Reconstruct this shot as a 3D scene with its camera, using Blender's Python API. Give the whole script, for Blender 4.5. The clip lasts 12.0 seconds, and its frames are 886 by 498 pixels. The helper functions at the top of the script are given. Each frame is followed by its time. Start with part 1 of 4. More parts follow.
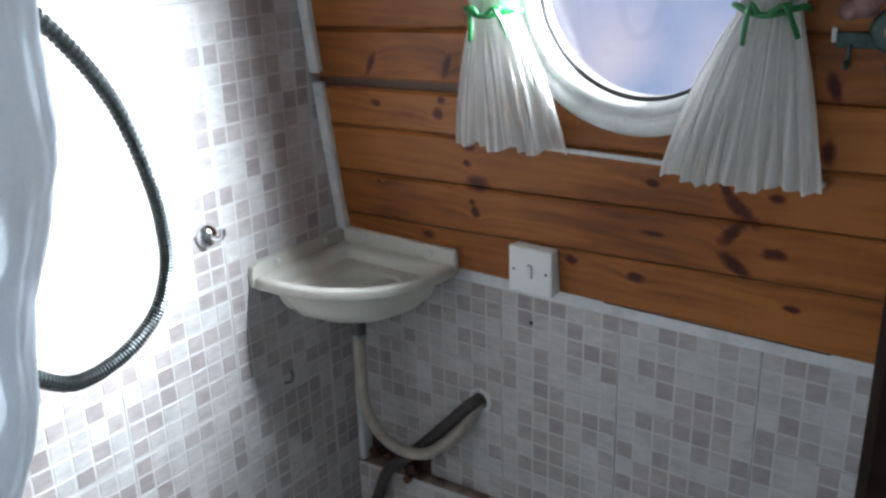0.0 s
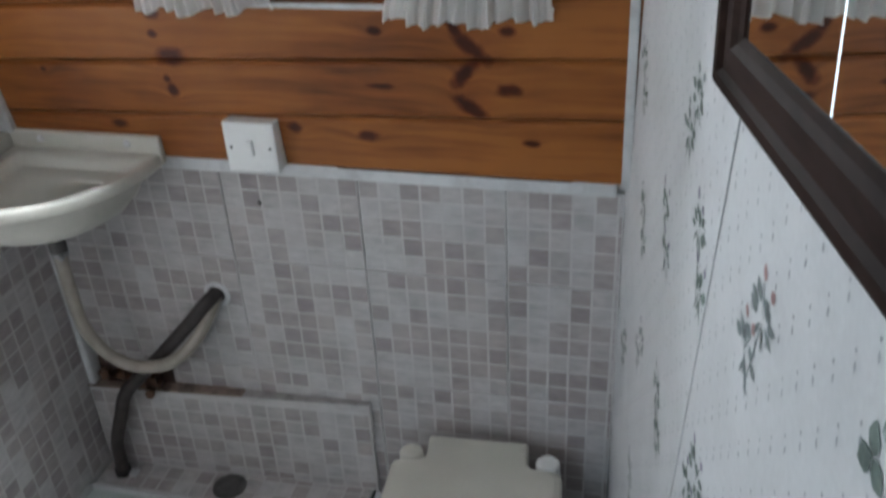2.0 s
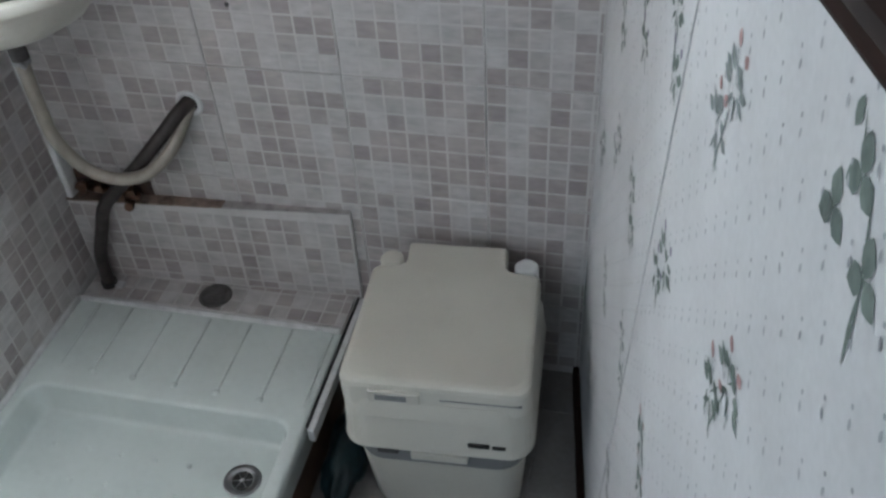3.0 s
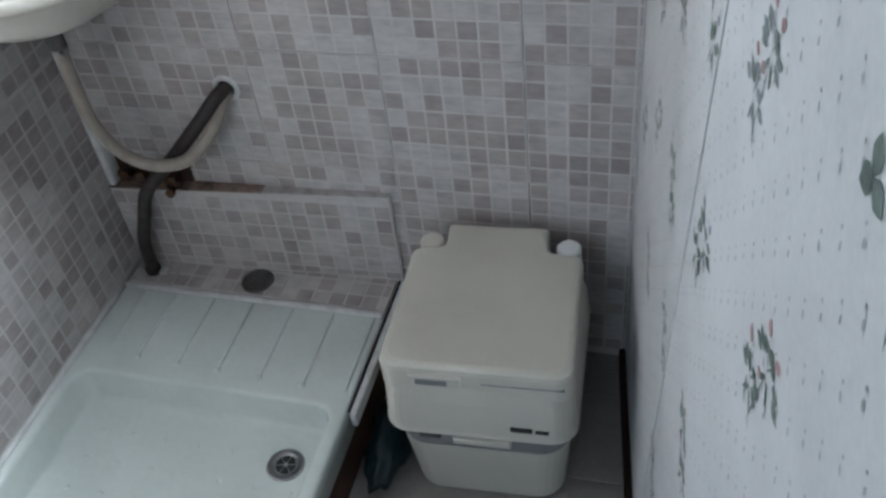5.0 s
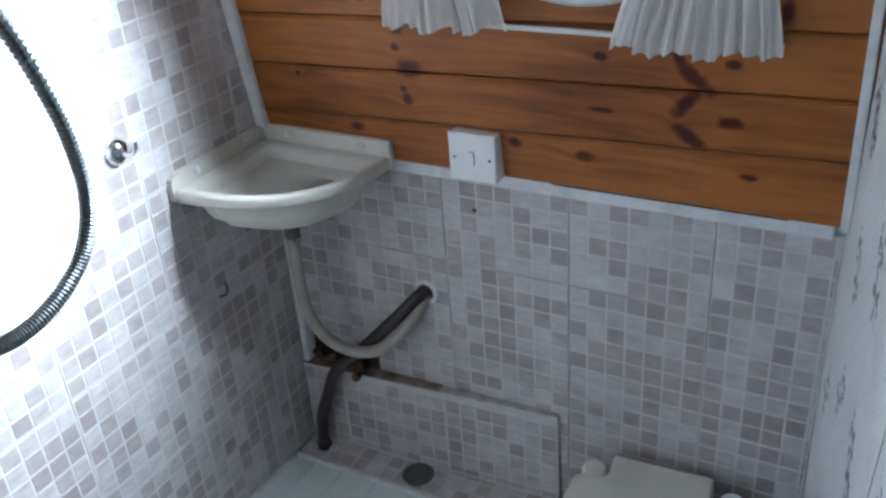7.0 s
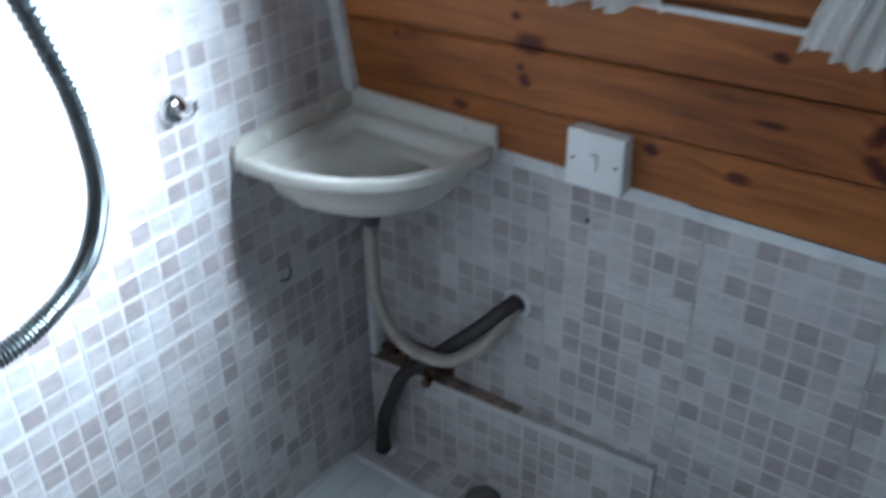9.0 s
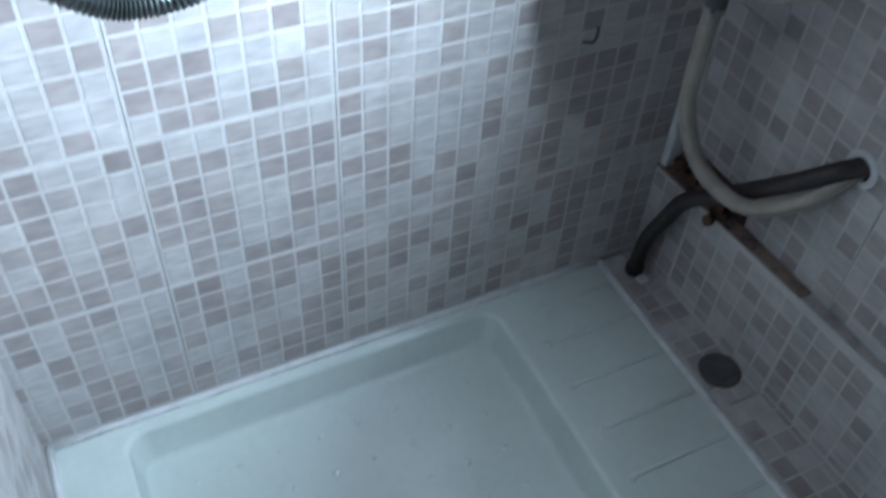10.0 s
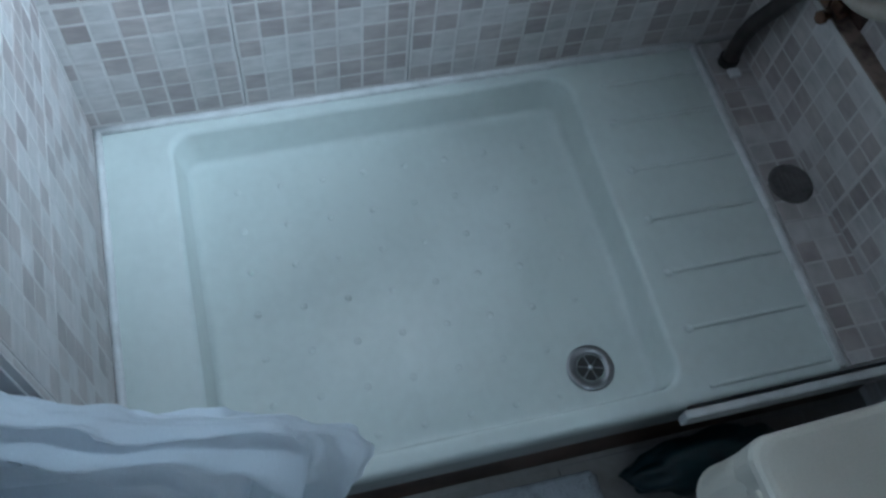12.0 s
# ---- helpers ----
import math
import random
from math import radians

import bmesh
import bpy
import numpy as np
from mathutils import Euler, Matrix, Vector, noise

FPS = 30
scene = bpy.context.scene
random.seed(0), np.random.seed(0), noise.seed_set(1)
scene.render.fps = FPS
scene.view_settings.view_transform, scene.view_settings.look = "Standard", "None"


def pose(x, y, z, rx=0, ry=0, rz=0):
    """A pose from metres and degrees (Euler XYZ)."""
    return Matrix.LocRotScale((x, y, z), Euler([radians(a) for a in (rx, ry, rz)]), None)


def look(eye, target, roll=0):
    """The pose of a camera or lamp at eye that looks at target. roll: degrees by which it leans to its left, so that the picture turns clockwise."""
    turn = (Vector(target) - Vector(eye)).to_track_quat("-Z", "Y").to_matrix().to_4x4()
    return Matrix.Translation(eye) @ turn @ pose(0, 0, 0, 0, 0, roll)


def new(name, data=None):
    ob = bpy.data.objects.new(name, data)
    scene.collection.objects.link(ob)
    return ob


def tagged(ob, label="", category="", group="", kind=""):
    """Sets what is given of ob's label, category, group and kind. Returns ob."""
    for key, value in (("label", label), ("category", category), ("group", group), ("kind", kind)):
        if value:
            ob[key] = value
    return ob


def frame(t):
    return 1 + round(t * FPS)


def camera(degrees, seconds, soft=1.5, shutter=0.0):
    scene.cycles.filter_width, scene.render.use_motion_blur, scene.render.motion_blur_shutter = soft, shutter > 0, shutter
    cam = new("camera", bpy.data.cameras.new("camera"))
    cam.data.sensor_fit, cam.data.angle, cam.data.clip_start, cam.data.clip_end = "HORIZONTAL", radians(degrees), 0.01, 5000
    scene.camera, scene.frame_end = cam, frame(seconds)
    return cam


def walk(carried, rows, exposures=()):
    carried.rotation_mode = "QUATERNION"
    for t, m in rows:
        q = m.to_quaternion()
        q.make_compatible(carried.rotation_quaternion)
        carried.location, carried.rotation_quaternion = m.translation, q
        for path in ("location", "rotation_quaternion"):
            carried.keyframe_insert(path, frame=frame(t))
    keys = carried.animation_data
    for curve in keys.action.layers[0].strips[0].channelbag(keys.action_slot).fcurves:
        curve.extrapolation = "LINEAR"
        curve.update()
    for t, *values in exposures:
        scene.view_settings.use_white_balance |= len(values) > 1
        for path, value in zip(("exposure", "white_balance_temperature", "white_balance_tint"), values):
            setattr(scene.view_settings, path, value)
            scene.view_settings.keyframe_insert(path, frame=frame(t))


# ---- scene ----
cam = camera(52.1, 12.0, soft=2.6, shutter=0.4)
PATH = [
    (0, (1.241, -1.362, 1.381), (0.126, 0.149, 0.691), -1.8),
    (0.5, (1.244, -1.367, 1.4), (0.137, 0.148, 0.709), -4.4),
    (0.8, (1.191, -1.354, 1.409), (0.317, 0.301, 0.705), -3.3),
    (1, (1.161, -1.34, 1.41), (0.437, 0.378, 0.685), -4.3),
    (1.5, (1.126, -1.298, 1.39), (0.652, 0.474, 0.594), -3.2),
    (2, (1.108, -1.268, 1.365), (0.657, 0.391, 0.343), -3.2),
    (2.5, (1.113, -1.267, 1.35), (0.695, 0.298, 0.178), -3.3),
    (3, (1.121, -1.266, 1.332), (0.735, 0.169, -0.006), -3.9),
    (5, (1.133, -1.244, 1.314), (0.644, 0.139, -0.045), -7.7),
    (5.5, (1.133, -1.273, 1.355), (0.363, 0.137, 0.163), -6.7),
    (5.6, (1.131, -1.278, 1.369), (0.325, 0.112, 0.178), -5.8),
    (6, (1.129, -1.305, 1.365), (0.258, 0.129, 0.276), -3.7),
    (6.5, (1.136, -1.313, 1.394), (0.239, 0.169, 0.394), -4.6),
    (8.5, (1.033, -1.257, 1.393), (0.204, 0.295, 0.443), -3.2),
    (9, (0.976, -1.081, 1.348), (-0.041, 0.272, 0.282), -1.1),
    (9.5, (0.897, -0.984, 1.251), (-0.28, 0.007, -0.027), 6.0),
    (10, (0.863, -0.906, 1.199), (-0.345, -0.245, -0.252), 4.0),
    (10.5, (0.895, -0.864, 1.159), (-0.218, -0.414, -0.441), 3.0),
    (11, (0.919, -0.843, 1.116), (-0.035, -0.474, -0.603), 7.5),
    (11.5, (0.904, -0.841, 1.118), (0.015, -0.488, -0.639), 8.8),
    (12, (0.867, -0.85, 1.14), (-0.015, -0.487, -0.618), 9.5),
]
EXPO = [(0.0, 0.60, 6200, 10), (1.0, 0.72, 6250, 10), (1.5, 0.80, 6300, 10), (2.5, 0.98, 6350, 10), (5.0, 1.00, 6200, 10), (5.5, 1.02, 5850, 9), (6.5, 0.92, 5750, 9), (8.5, 0.82, 5600, 8), (9.3, 0.55, 5400, 6), (10.2, 0.28, 5400, 5), (11.2, 0.20, 5250, 2), (12.0, 0.20, 5250, 2)]
walk(cam, [(t, look(eye, target, roll)) for t, eye, target, roll in PATH], EXPO)

# ---- world and light ----
FLOOR, CEIL, RIGHT = -0.178, 1.72, 1.060          # levels against the tray's rim, and the papered wall
SLOPE, WOOD0, WOODY = 0.14, 0.72, -0.030          # the boarded cabin side leans inwards


# the papered partition stands askew: turned about its far end
EAST = Matrix.Translation((RIGHT, 0, 0)) @ Matrix.Rotation(math.atan(0.14), 4, "Z") @ Matrix.Translation((-RIGHT, 0, 0))


def wood_y(z):
    return WOODY - SLOPE * (z - WOOD0)


PORT = Vector((0.668, wood_y(1.268), 1.268))       # centre of the porthole
SUN_DIR = Vector((-0.66, -0.48, -0.40)).normalized()

world = bpy.data.worlds.new("sky")
scene.world = world
world.use_nodes = True
wn = world.node_tree.nodes
sky = wn.new("ShaderNodeTexSky")
sky.sky_type, sky.sun_disc = "NISHITA", False
sky.sun_elevation = math.asin(-SUN_DIR.z)
sky.sun_rotation = math.atan2(-SUN_DIR.x, -SUN_DIR.y)
world.node_tree.links.new(sky.outputs[0], wn["Background"].inputs[0])
wn["Background"].inputs[1].default_value = 0.12

sun = new("sun", bpy.data.lights.new("sun", "SUN"))
sun.data.energy, sun.data.angle, sun.data.color = 5.0, radians(11), (1.0, 0.98, 0.95)
sun.matrix_world = look((3, 3, 4), Vector((3, 3, 4)) + SUN_DIR)

glow = new("porthole_daylight", bpy.data.lights.new("porthole_daylight", "AREA"))
glow.data.shape, glow.data.size, glow.data.energy, glow.data.color = "DISK", 0.15, 7.0, (0.84, 0.95, 1.0)
GLOW_AT = Vector((0.585, wood_y(1.255) + 0.012, 1.255))
glow.matrix_world = look(GLOW_AT, GLOW_AT + Vector((-0.585, -0.525, -0.38)))
glow.data.spread = radians(75)                     # curtains to both sides narrow the beam

skylight = new("porthole_skylight", bpy.data.lights.new("porthole_skylight", "AREA"))
skylight.data.shape, skylight.data.size, skylight.data.energy, skylight.data.color = "DISK", 0.13, 6.2, (0.84, 0.95, 1.0)
SKY_AT = Vector((0.668, wood_y(1.37) + 0.010, 1.37))
skylight.matrix_world = look(SKY_AT, SKY_AT + Vector((-0.38, -0.90, -0.22)))
skylight.data.spread = radians(140)

side = new("corridor_daylight", bpy.data.lights.new("corridor_daylight", "AREA"))
side.data.shape, side.data.size, side.data.size_y, side.data.energy, side.data.color = "RECTANGLE", 0.8, 0.6, 3.6, (0.74, 0.90, 1.0)
side.matrix_world = look((0.66, -2.66, 1.10), (0.80, 0.0, 0.2))


# ---- materials ----
def mat(name, col, rough=0.5, metal=0.0, vary=0.15, scale=12.0, fine=90.0, bump=0.1, stretch=(1, 1, 1), dark=None, spec=0.5):
    """A surface with stains at one scale and grain at another."""
    m = bpy.data.materials.new(name)
    m.use_nodes = True
    nt = m.node_tree
    N, L = nt.nodes, nt.links
    b = N["Principled BSDF"]
    b.inputs["Metallic"].default_value = metal
    b.inputs["Specular IOR Level"].default_value = spec
    geo = N.new("ShaderNodeNewGeometry")
    mp = N.new("ShaderNodeMapping")
    mp.inputs["Scale"].default_value = stretch
    L.new(geo.outputs["Position"], mp.inputs[0])
    n1, n2 = N.new("ShaderNodeTexNoise"), N.new("ShaderNodeTexNoise")
    for n, s, d in ((n1, scale, 4), (n2, fine, 3)):
        n.inputs["Scale"].default_value, n.inputs["Detail"].default_value = s, d
        L.new(mp.outputs[0], n.inputs["Vector"])
    mix = N.new("ShaderNodeMix")
    mix.data_type = "RGBA"
    c2 = dark or tuple(c * (1 - vary * 2.2) for c in col)
    mix.inputs["A"].default_value = (*c2, 1)
    mix.inputs["B"].default_value = (*col, 1)
    add = N.new("ShaderNodeMath")
    add.operation = "MULTIPLY_ADD"
    L.new(n2.outputs[0], add.inputs[0])
    add.inputs[1].default_value = 0.5
    L.new(n1.outputs[0], add.inputs[2])
    ramp = N.new("ShaderNodeMapRange")
    ramp.inputs[1].default_value, ramp.inputs[2].default_value = 0.5, 0.85
    L.new(add.outputs[0], ramp.inputs[0])
    L.new(ramp.outputs[0], mix.inputs["Factor"])
    L.new(mix.outputs["Result"], b.inputs["Base Color"])
    rr = N.new("ShaderNodeMapRange")
    rr.inputs[3].default_value, rr.inputs[4].default_value = min(1, rough * 1.25), rough * 0.85
    L.new(n1.outputs[0], rr.inputs[0])
    L.new(rr.outputs[0], b.inputs["Roughness"])
    if bump:
        bp = N.new("ShaderNodeBump")
        bp.inputs["Strength"].default_value, bp.inputs["Distance"].default_value = bump, 0.002
        L.new(n2.outputs[0], bp.inputs["Height"])
        L.new(bp.outputs[0], b.inputs["Normal"])
    return m


def mosaic_material():
    """Printed ceramic mosaic: three tones of grey and taupe, cloudy and streaked."""
    m = bpy.data.materials.new("mosaic_print")
    m.use_nodes = True
    N, L = m.node_tree.nodes, m.node_tree.links
    b = N["Principled BSDF"]
    geo, info = N.new("ShaderNodeNewGeometry"), N.new("ShaderNodeObjectInfo")
    s = N.new("ShaderNodeMath")
    s.operation = "MULTIPLY_ADD"
    L.new(info.outputs["Random"], s.inputs[0])
    s.inputs[1].default_value = 37.7
    L.new(geo.outputs["Random Per Island"], s.inputs[2])
    wn_ = N.new("ShaderNodeTexWhiteNoise")
    wn_.noise_dimensions = "1D"
    sc = N.new("ShaderNodeMath")
    sc.operation = "MULTIPLY"
    sc.inputs[1].default_value = 913.0
    L.new(s.outputs[0], sc.inputs[0])
    L.new(sc.outputs[0], wn_.inputs["W"])
    cr = N.new("ShaderNodeValToRGB")
    e = cr.color_ramp.elements
    e[0].position, e[0].color = 0.0, (0.478, 0.455, 0.451, 1)
    e[1].position, e[1].color = 1.0, (0.278, 0.236, 0.232, 1)
    for p, c in ((0.40, (0.440, 0.411, 0.405, 1)), (0.56, (0.375, 0.330, 0.320, 1)), (0.80, (0.338, 0.290, 0.281, 1)), (0.93, (0.312, 0.270, 0.266, 1))):
        x = e.new(p)
        x.color = c
    L.new(wn_.outputs[0], cr.inputs[0])
    mp = N.new("ShaderNodeMapping")
    mp.inputs["Scale"].default_value = (18, 18, 60)
    L.new(geo.outputs["Position"], mp.inputs[0])
    n1 = N.new("ShaderNodeTexNoise")
    n1.inputs["Scale"].default_value, n1.inputs["Detail"].default_value = 1.6, 5
    L.new(mp.outputs[0], n1.inputs["Vector"])
    n2 = N.new("ShaderNodeTexNoise")
    n2.inputs["Scale"].default_value, n2.inputs["Detail"].default_value = 14, 3
    L.new(geo.outputs["Position"], n2.inputs["Vector"])
    a = N.new("ShaderNodeMath")
    L.new(n1.outputs[0], a.inputs[0])
    L.new(n2.outputs[0], a.inputs[1])
    mr = N.new("ShaderNodeMapRange")
    mr.inputs[1].default_value, mr.inputs[2].default_value, mr.inputs[3].default_value, mr.inputs[4].default_value = 0.65, 1.35, 0.75, 1.23
    L.new(a.outputs[0], mr.inputs[0])
    mul = N.new("ShaderNodeMix")
    mul.data_type, mul.blend_type = "RGBA", "MULTIPLY"
    mul.inputs["Factor"].default_value = 1.0
    L.new(cr.outputs[0], mul.inputs["A"])
    cc = N.new("ShaderNodeCombineColor")
    for i in range(3):
        L.new(mr.outputs[0], cc.inputs[i])
    L.new(cc.outputs[0], mul.inputs["B"])
    L.new(mul.outputs["Result"], b.inputs["Base Color"])
    b.inputs["Roughness"].default_value = 0.40
    b.inputs["Specular IOR Level"].default_value = 0.9
    bp = N.new("ShaderNodeBump")
    bp.inputs["Strength"].default_value, bp.inputs["Distance"].default_value = 0.07, 0.002
    L.new(n1.outputs[0], bp.inputs["Height"])
    L.new(bp.outputs[0], b.inputs["Normal"])
    return m


KNOTS_EAST = [  # x, z, half length, half height, turn
    (0.890, 0.892, 0.020, 0.010, 0), (0.697, 0.978, 0.012, 0.007, 0), (0.921, 0.805, 0.014, 0.006, 0), (0.665, 0.804, 0.018, 0.009, 0), (0.815, 0.984, 0.009, 0.017, 25), (0.838, 0.955, 0.036, 0.012, -40),
    (0.824, 0.914, 0.031, 0.011, 50), (0.832, 0.860, 0.032, 0.012, -40), (0.545, 0.812, 0.012, 0.010, 0), (0.697, 0.891, 0.022, 0.005, 0), (0.955, 1.152, 0.009, 0.024, 20), (0.955, 1.060, 0.010, 0.020, 0), (0.890, 0.982, 0.014, 0.007, 0)]
KNOTS_WEST = [
    (0.361, 0.927, 0.026, 0.016, 10), (0.351, 0.869, 0.010, 0.013, 20), (0.345, 0.889, 0.007, 0.007, 0), (0.350, 0.995, 0.013, 0.010, 0), (0.342, 0.964, 0.008, 0.007, 0), (0.290, 1.050, 0.013, 0.012, 0), (0.302, 1.076, 0.009, 0.007, 0),
    (0.320, 1.137, 0.007, 0.024, -25), (0.148, 1.131, 0.007, 0.026, -30), (0.149, 1.058, 0.012, 0.007, 0), (0.126, 0.897, 0.006, 0.005, 0), (0.232, 0.802, 0.016, 0.009, 0)]


def pine_material():
    """Varnished tongue-and-groove pine with knots."""
    m = bpy.data.materials.new("varnished_pine")
    m.use_nodes = True
    N, L = m.node_tree.nodes, m.node_tree.links
    b = N["Principled BSDF"]
    geo, info = N.new("ShaderNodeNewGeometry"), N.new("ShaderNodeObjectInfo")
    sep = N.new("ShaderNodeSeparateXYZ")
    L.new(geo.outputs["Position"], sep.inputs[0])

    def math_(op, a, c=None, d=None):
        n = N.new("ShaderNodeMath")
        n.operation = op
        for i, v in enumerate((a, c, d)):
            if v is None:
                continue
            if isinstance(v, (int, float)):
                n.inputs[i].default_value = v
            else:
                L.new(v, n.inputs[i])
        return n.outputs[0]

    near = None
    for x, z, rx, rz, turn in KNOTS_EAST + KNOTS_WEST:
        c, s = math.cos(radians(turn)), math.sin(radians(turn))
        dx, dz = math_("SUBTRACT", sep.outputs[0], x), math_("SUBTRACT", sep.outputs[2], z)
        u = math_("MULTIPLY_ADD", dx, c / rx, math_("MULTIPLY", dz, s / rx))
        v = math_("MULTIPLY_ADD", dx, -s / rz, math_("MULTIPLY", dz, c / rz))
        r = math_("ADD", math_("MULTIPLY", u, u), math_("MULTIPLY", v, v))
        near = r if near is None else math_("MINIMUM", near, r)
    near = math_("SQRT", near)
    shift = math_("MULTIPLY", info.outputs["Random"], 9.0)
    comb = N.new("ShaderNodeCombineXYZ")
    L.new(math_("MULTIPLY", sep.outputs[0], 2.2), comb.inputs[0])
    L.new(shift, comb.inputs[1])
    bend = math_("MULTIPLY", math_("DIVIDE", 1.0, math_("ADD", near, 0.6)), 0.5)
    L.new(math_("MULTIPLY_ADD", sep.outputs[2], 19.0, bend), comb.inputs[2])
    grain = N.new("ShaderNodeTexNoise")
    grain.inputs["Scale"].default_value, grain.inputs["Detail"].default_value, grain.inputs["Distortion"].default_value = 2.2, 5, 0.5
    L.new(comb.outputs[0], grain.inputs["Vector"])
    wave = N.new("ShaderNodeTexWave")
    wave.bands_direction = "Z"
    wave.inputs["Scale"].default_value, wave.inputs["Distortion"].default_value, wave.inputs["Detail"].default_value = 0.9, 9.0, 4
    L.new(comb.outputs[0], wave.inputs["Vector"])
    big = N.new("ShaderNodeTexNoise")
    big.inputs["Scale"].default_value, big.inputs["Detail"].default_value = 5, 3
    L.new(geo.outputs["Position"], big.inputs["Vector"])
    f = math_("MULTIPLY_ADD", wave.outputs[1], 0.06, math_("MULTIPLY_ADD", grain.outputs[0], 0.66, -0.130))
    f = math_("MULTIPLY_ADD", big.outputs[0], 0.74, f)
    f = math_("MULTIPLY_ADD", info.outputs["Random"], 0.20, f)
    cr = N.new("ShaderNodeValToRGB")
    e = cr.color_ramp.elements
    e[0].position, e[0].color = 0.40, (0.070, 0.0190, 0.0052, 1)
    e[1].position, e[1].color = 0.88, (0.325, 0.1130, 0.0265, 1)
    x = e.new(0.60)
    x.color = (0.188, 0.0560, 0.0130, 1)
    L.new(f, cr.inputs[0])
    kr = N.new("ShaderNodeValToRGB")
    k = kr.color_ramp.elements
    k[0].position, k[0].color = 0.30, (0.20, 0.085, 0.085, 1)
    k[1].position, k[1].color = 0.62, (1, 1, 1, 1)
    x = k.new(0.42)
    x.color = (0.46, 0.27, 0.20, 1)
    wob = N.new("ShaderNodeTexNoise")
    wob.inputs["Scale"].default_value = 70
    L.new(geo.outputs["Position"], wob.inputs["Vector"])
    L.new(math_("MULTIPLY_ADD", wob.outputs[0], 0.35, math_("MULTIPLY_ADD", near, 0.44, -0.10)), kr.inputs[0])
    mul = N.new("ShaderNodeMix")
    mul.data_type, mul.blend_type = "RGBA", "MULTIPLY"
    mul.inputs["Factor"].default_value = 1.0
    L.new(cr.outputs[0], mul.inputs["A"])
    L.new(kr.outputs[0], mul.inputs["B"])
    L.new(mul.outputs["Result"], b.inputs["Base Color"])
    b.inputs["Roughness"].default_value = 0.42
    b.inputs["Specular IOR Level"].default_value = 0.32
    bp = N.new("ShaderNodeBump")
    bp.inputs["Strength"].default_value, bp.inputs["Distance"].default_value = 0.15, 0.002
    L.new(grain.outputs[0], bp.inputs["Height"])
    L.new(bp.outputs[0], b.inputs["Normal"])
    return m


def plain(name, col, rough=0.5, metal=0.0, emit=0.0, trans=0.0, ior=1.45):
    m = bpy.data.materials.new(name)
    m.use_nodes = True
    b = m.node_tree.nodes["Principled BSDF"]
    b.inputs["Base Color"].default_value = (*col, 1)
    b.inputs["Roughness"].default_value, b.inputs["Metallic"].default_value = rough, metal
    b.inputs["Transmission Weight"].default_value, b.inputs["IOR"].default_value = trans, ior
    if emit:
        b.inputs["Emission Color"].default_value = (*col, 1)
        b.inputs["Emission Strength"].default_value = emit
    return m


def cloth(name, col, through_=0.45):
    """Thin cloth that lets light through."""
    m = mat(name, col, 0.85, vary=0.08, scale=9, fine=400, bump=0.25, spec=0.2)
    N, L = m.node_tree.nodes, m.node_tree.links
    t = N.new("ShaderNodeBsdfTranslucent")
    t.inputs[0].default_value = (*col, 1)
    mx = N.new("ShaderNodeMixShader")
    mx.inputs[0].default_value = through_
    L.new(N["Principled BSDF"].outputs[0], mx.inputs[1])
    L.new(t.outputs[0], mx.inputs[2])
    L.new(mx.outputs[0], N["Material Output"].inputs[0])
    return m


MOSAIC, PINE = mosaic_material(), pine_material()
GROUT = mat("tile_grout", (0.56, 0.535, 0.525), 0.50, spec=0.6, vary=0.08, scale=20, bump=0.05)
PLASTER = mat("painted_board", (0.40, 0.385, 0.365), 0.7, vary=0.06)
WHITE = mat("white_plastic_trim", (0.66, 0.66, 0.66), 0.4, vary=0.10, scale=25, bump=0.04)
SWITCH = mat("white_switch_plastic", (0.72, 0.72, 0.71), 0.3, vary=0.03, bump=0.0)
PAPER = mat("wallpaper_ground", (0.61, 0.61, 0.62), 0.75, vary=0.05, scale=7, fine=160, bump=0.12)
ACRYLIC = mat("white_acrylic", (0.625, 0.672, 0.650), 0.07, vary=0.04, scale=6, fine=60, bump=0.015)
CREAM = mat("cream_plastic", (0.56, 0.535, 0.48), 0.30, vary=0.05, scale=8, bump=0.03)
POTTI = mat("ivory_moulded_plastic", (0.60, 0.57, 0.50), 0.34, vary=0.05, scale=7, fine=300, bump=0.08)
POTTI_GREY = mat("grey_moulded_plastic", (0.22, 0.22, 0.22), 0.45, vary=0.06)
DULL = mat("dull_steel", (0.34, 0.34, 0.35), 0.28, metal=1.0, vary=0.1, bump=0.0)
CHROME = mat("chrome", (0.75, 0.75, 0.76), 0.12, metal=1.0, vary=0.05, bump=0.0)
BRASS = mat("tarnished_brass", (0.17, 0.10, 0.07), 0.30, metal=1.0, vary=0.25, scale=60)
BLACK = mat("black_rubber", (0.022, 0.020, 0.020), 0.5, vary=0.2)
BROWNHOSE = mat("dark_brown_hose", (0.040, 0.030, 0.028), 0.45, vary=0.25, scale=40)
GREYHOSE = mat("dark_metal_hose", (0.10, 0.11, 0.11), 0.35, metal=0.6, vary=0.2, scale=60)
PVC = mat("clear_grey_pvc", (0.34, 0.30, 0.255), 0.30, vary=0.10, scale=30)
DIRT = mat("dirty_bare_wood", (0.26, 0.19, 0.155), 0.8, vary=0.30, scale=30, bump=0.4)
DARKWOOD = mat("dark_stained_moulding", (0.030, 0.017, 0.014), 0.62, spec=0.03, vary=0.25, scale=20, stretch=(1, 0.2, 1))
BROWNPANEL = mat("brown_ply", (0.10, 0.05, 0.03), 0.5, vary=0.2)
FLOORM = mat("vinyl_floor", (0.27, 0.245, 0.23), 0.45, vary=0.10, scale=8)
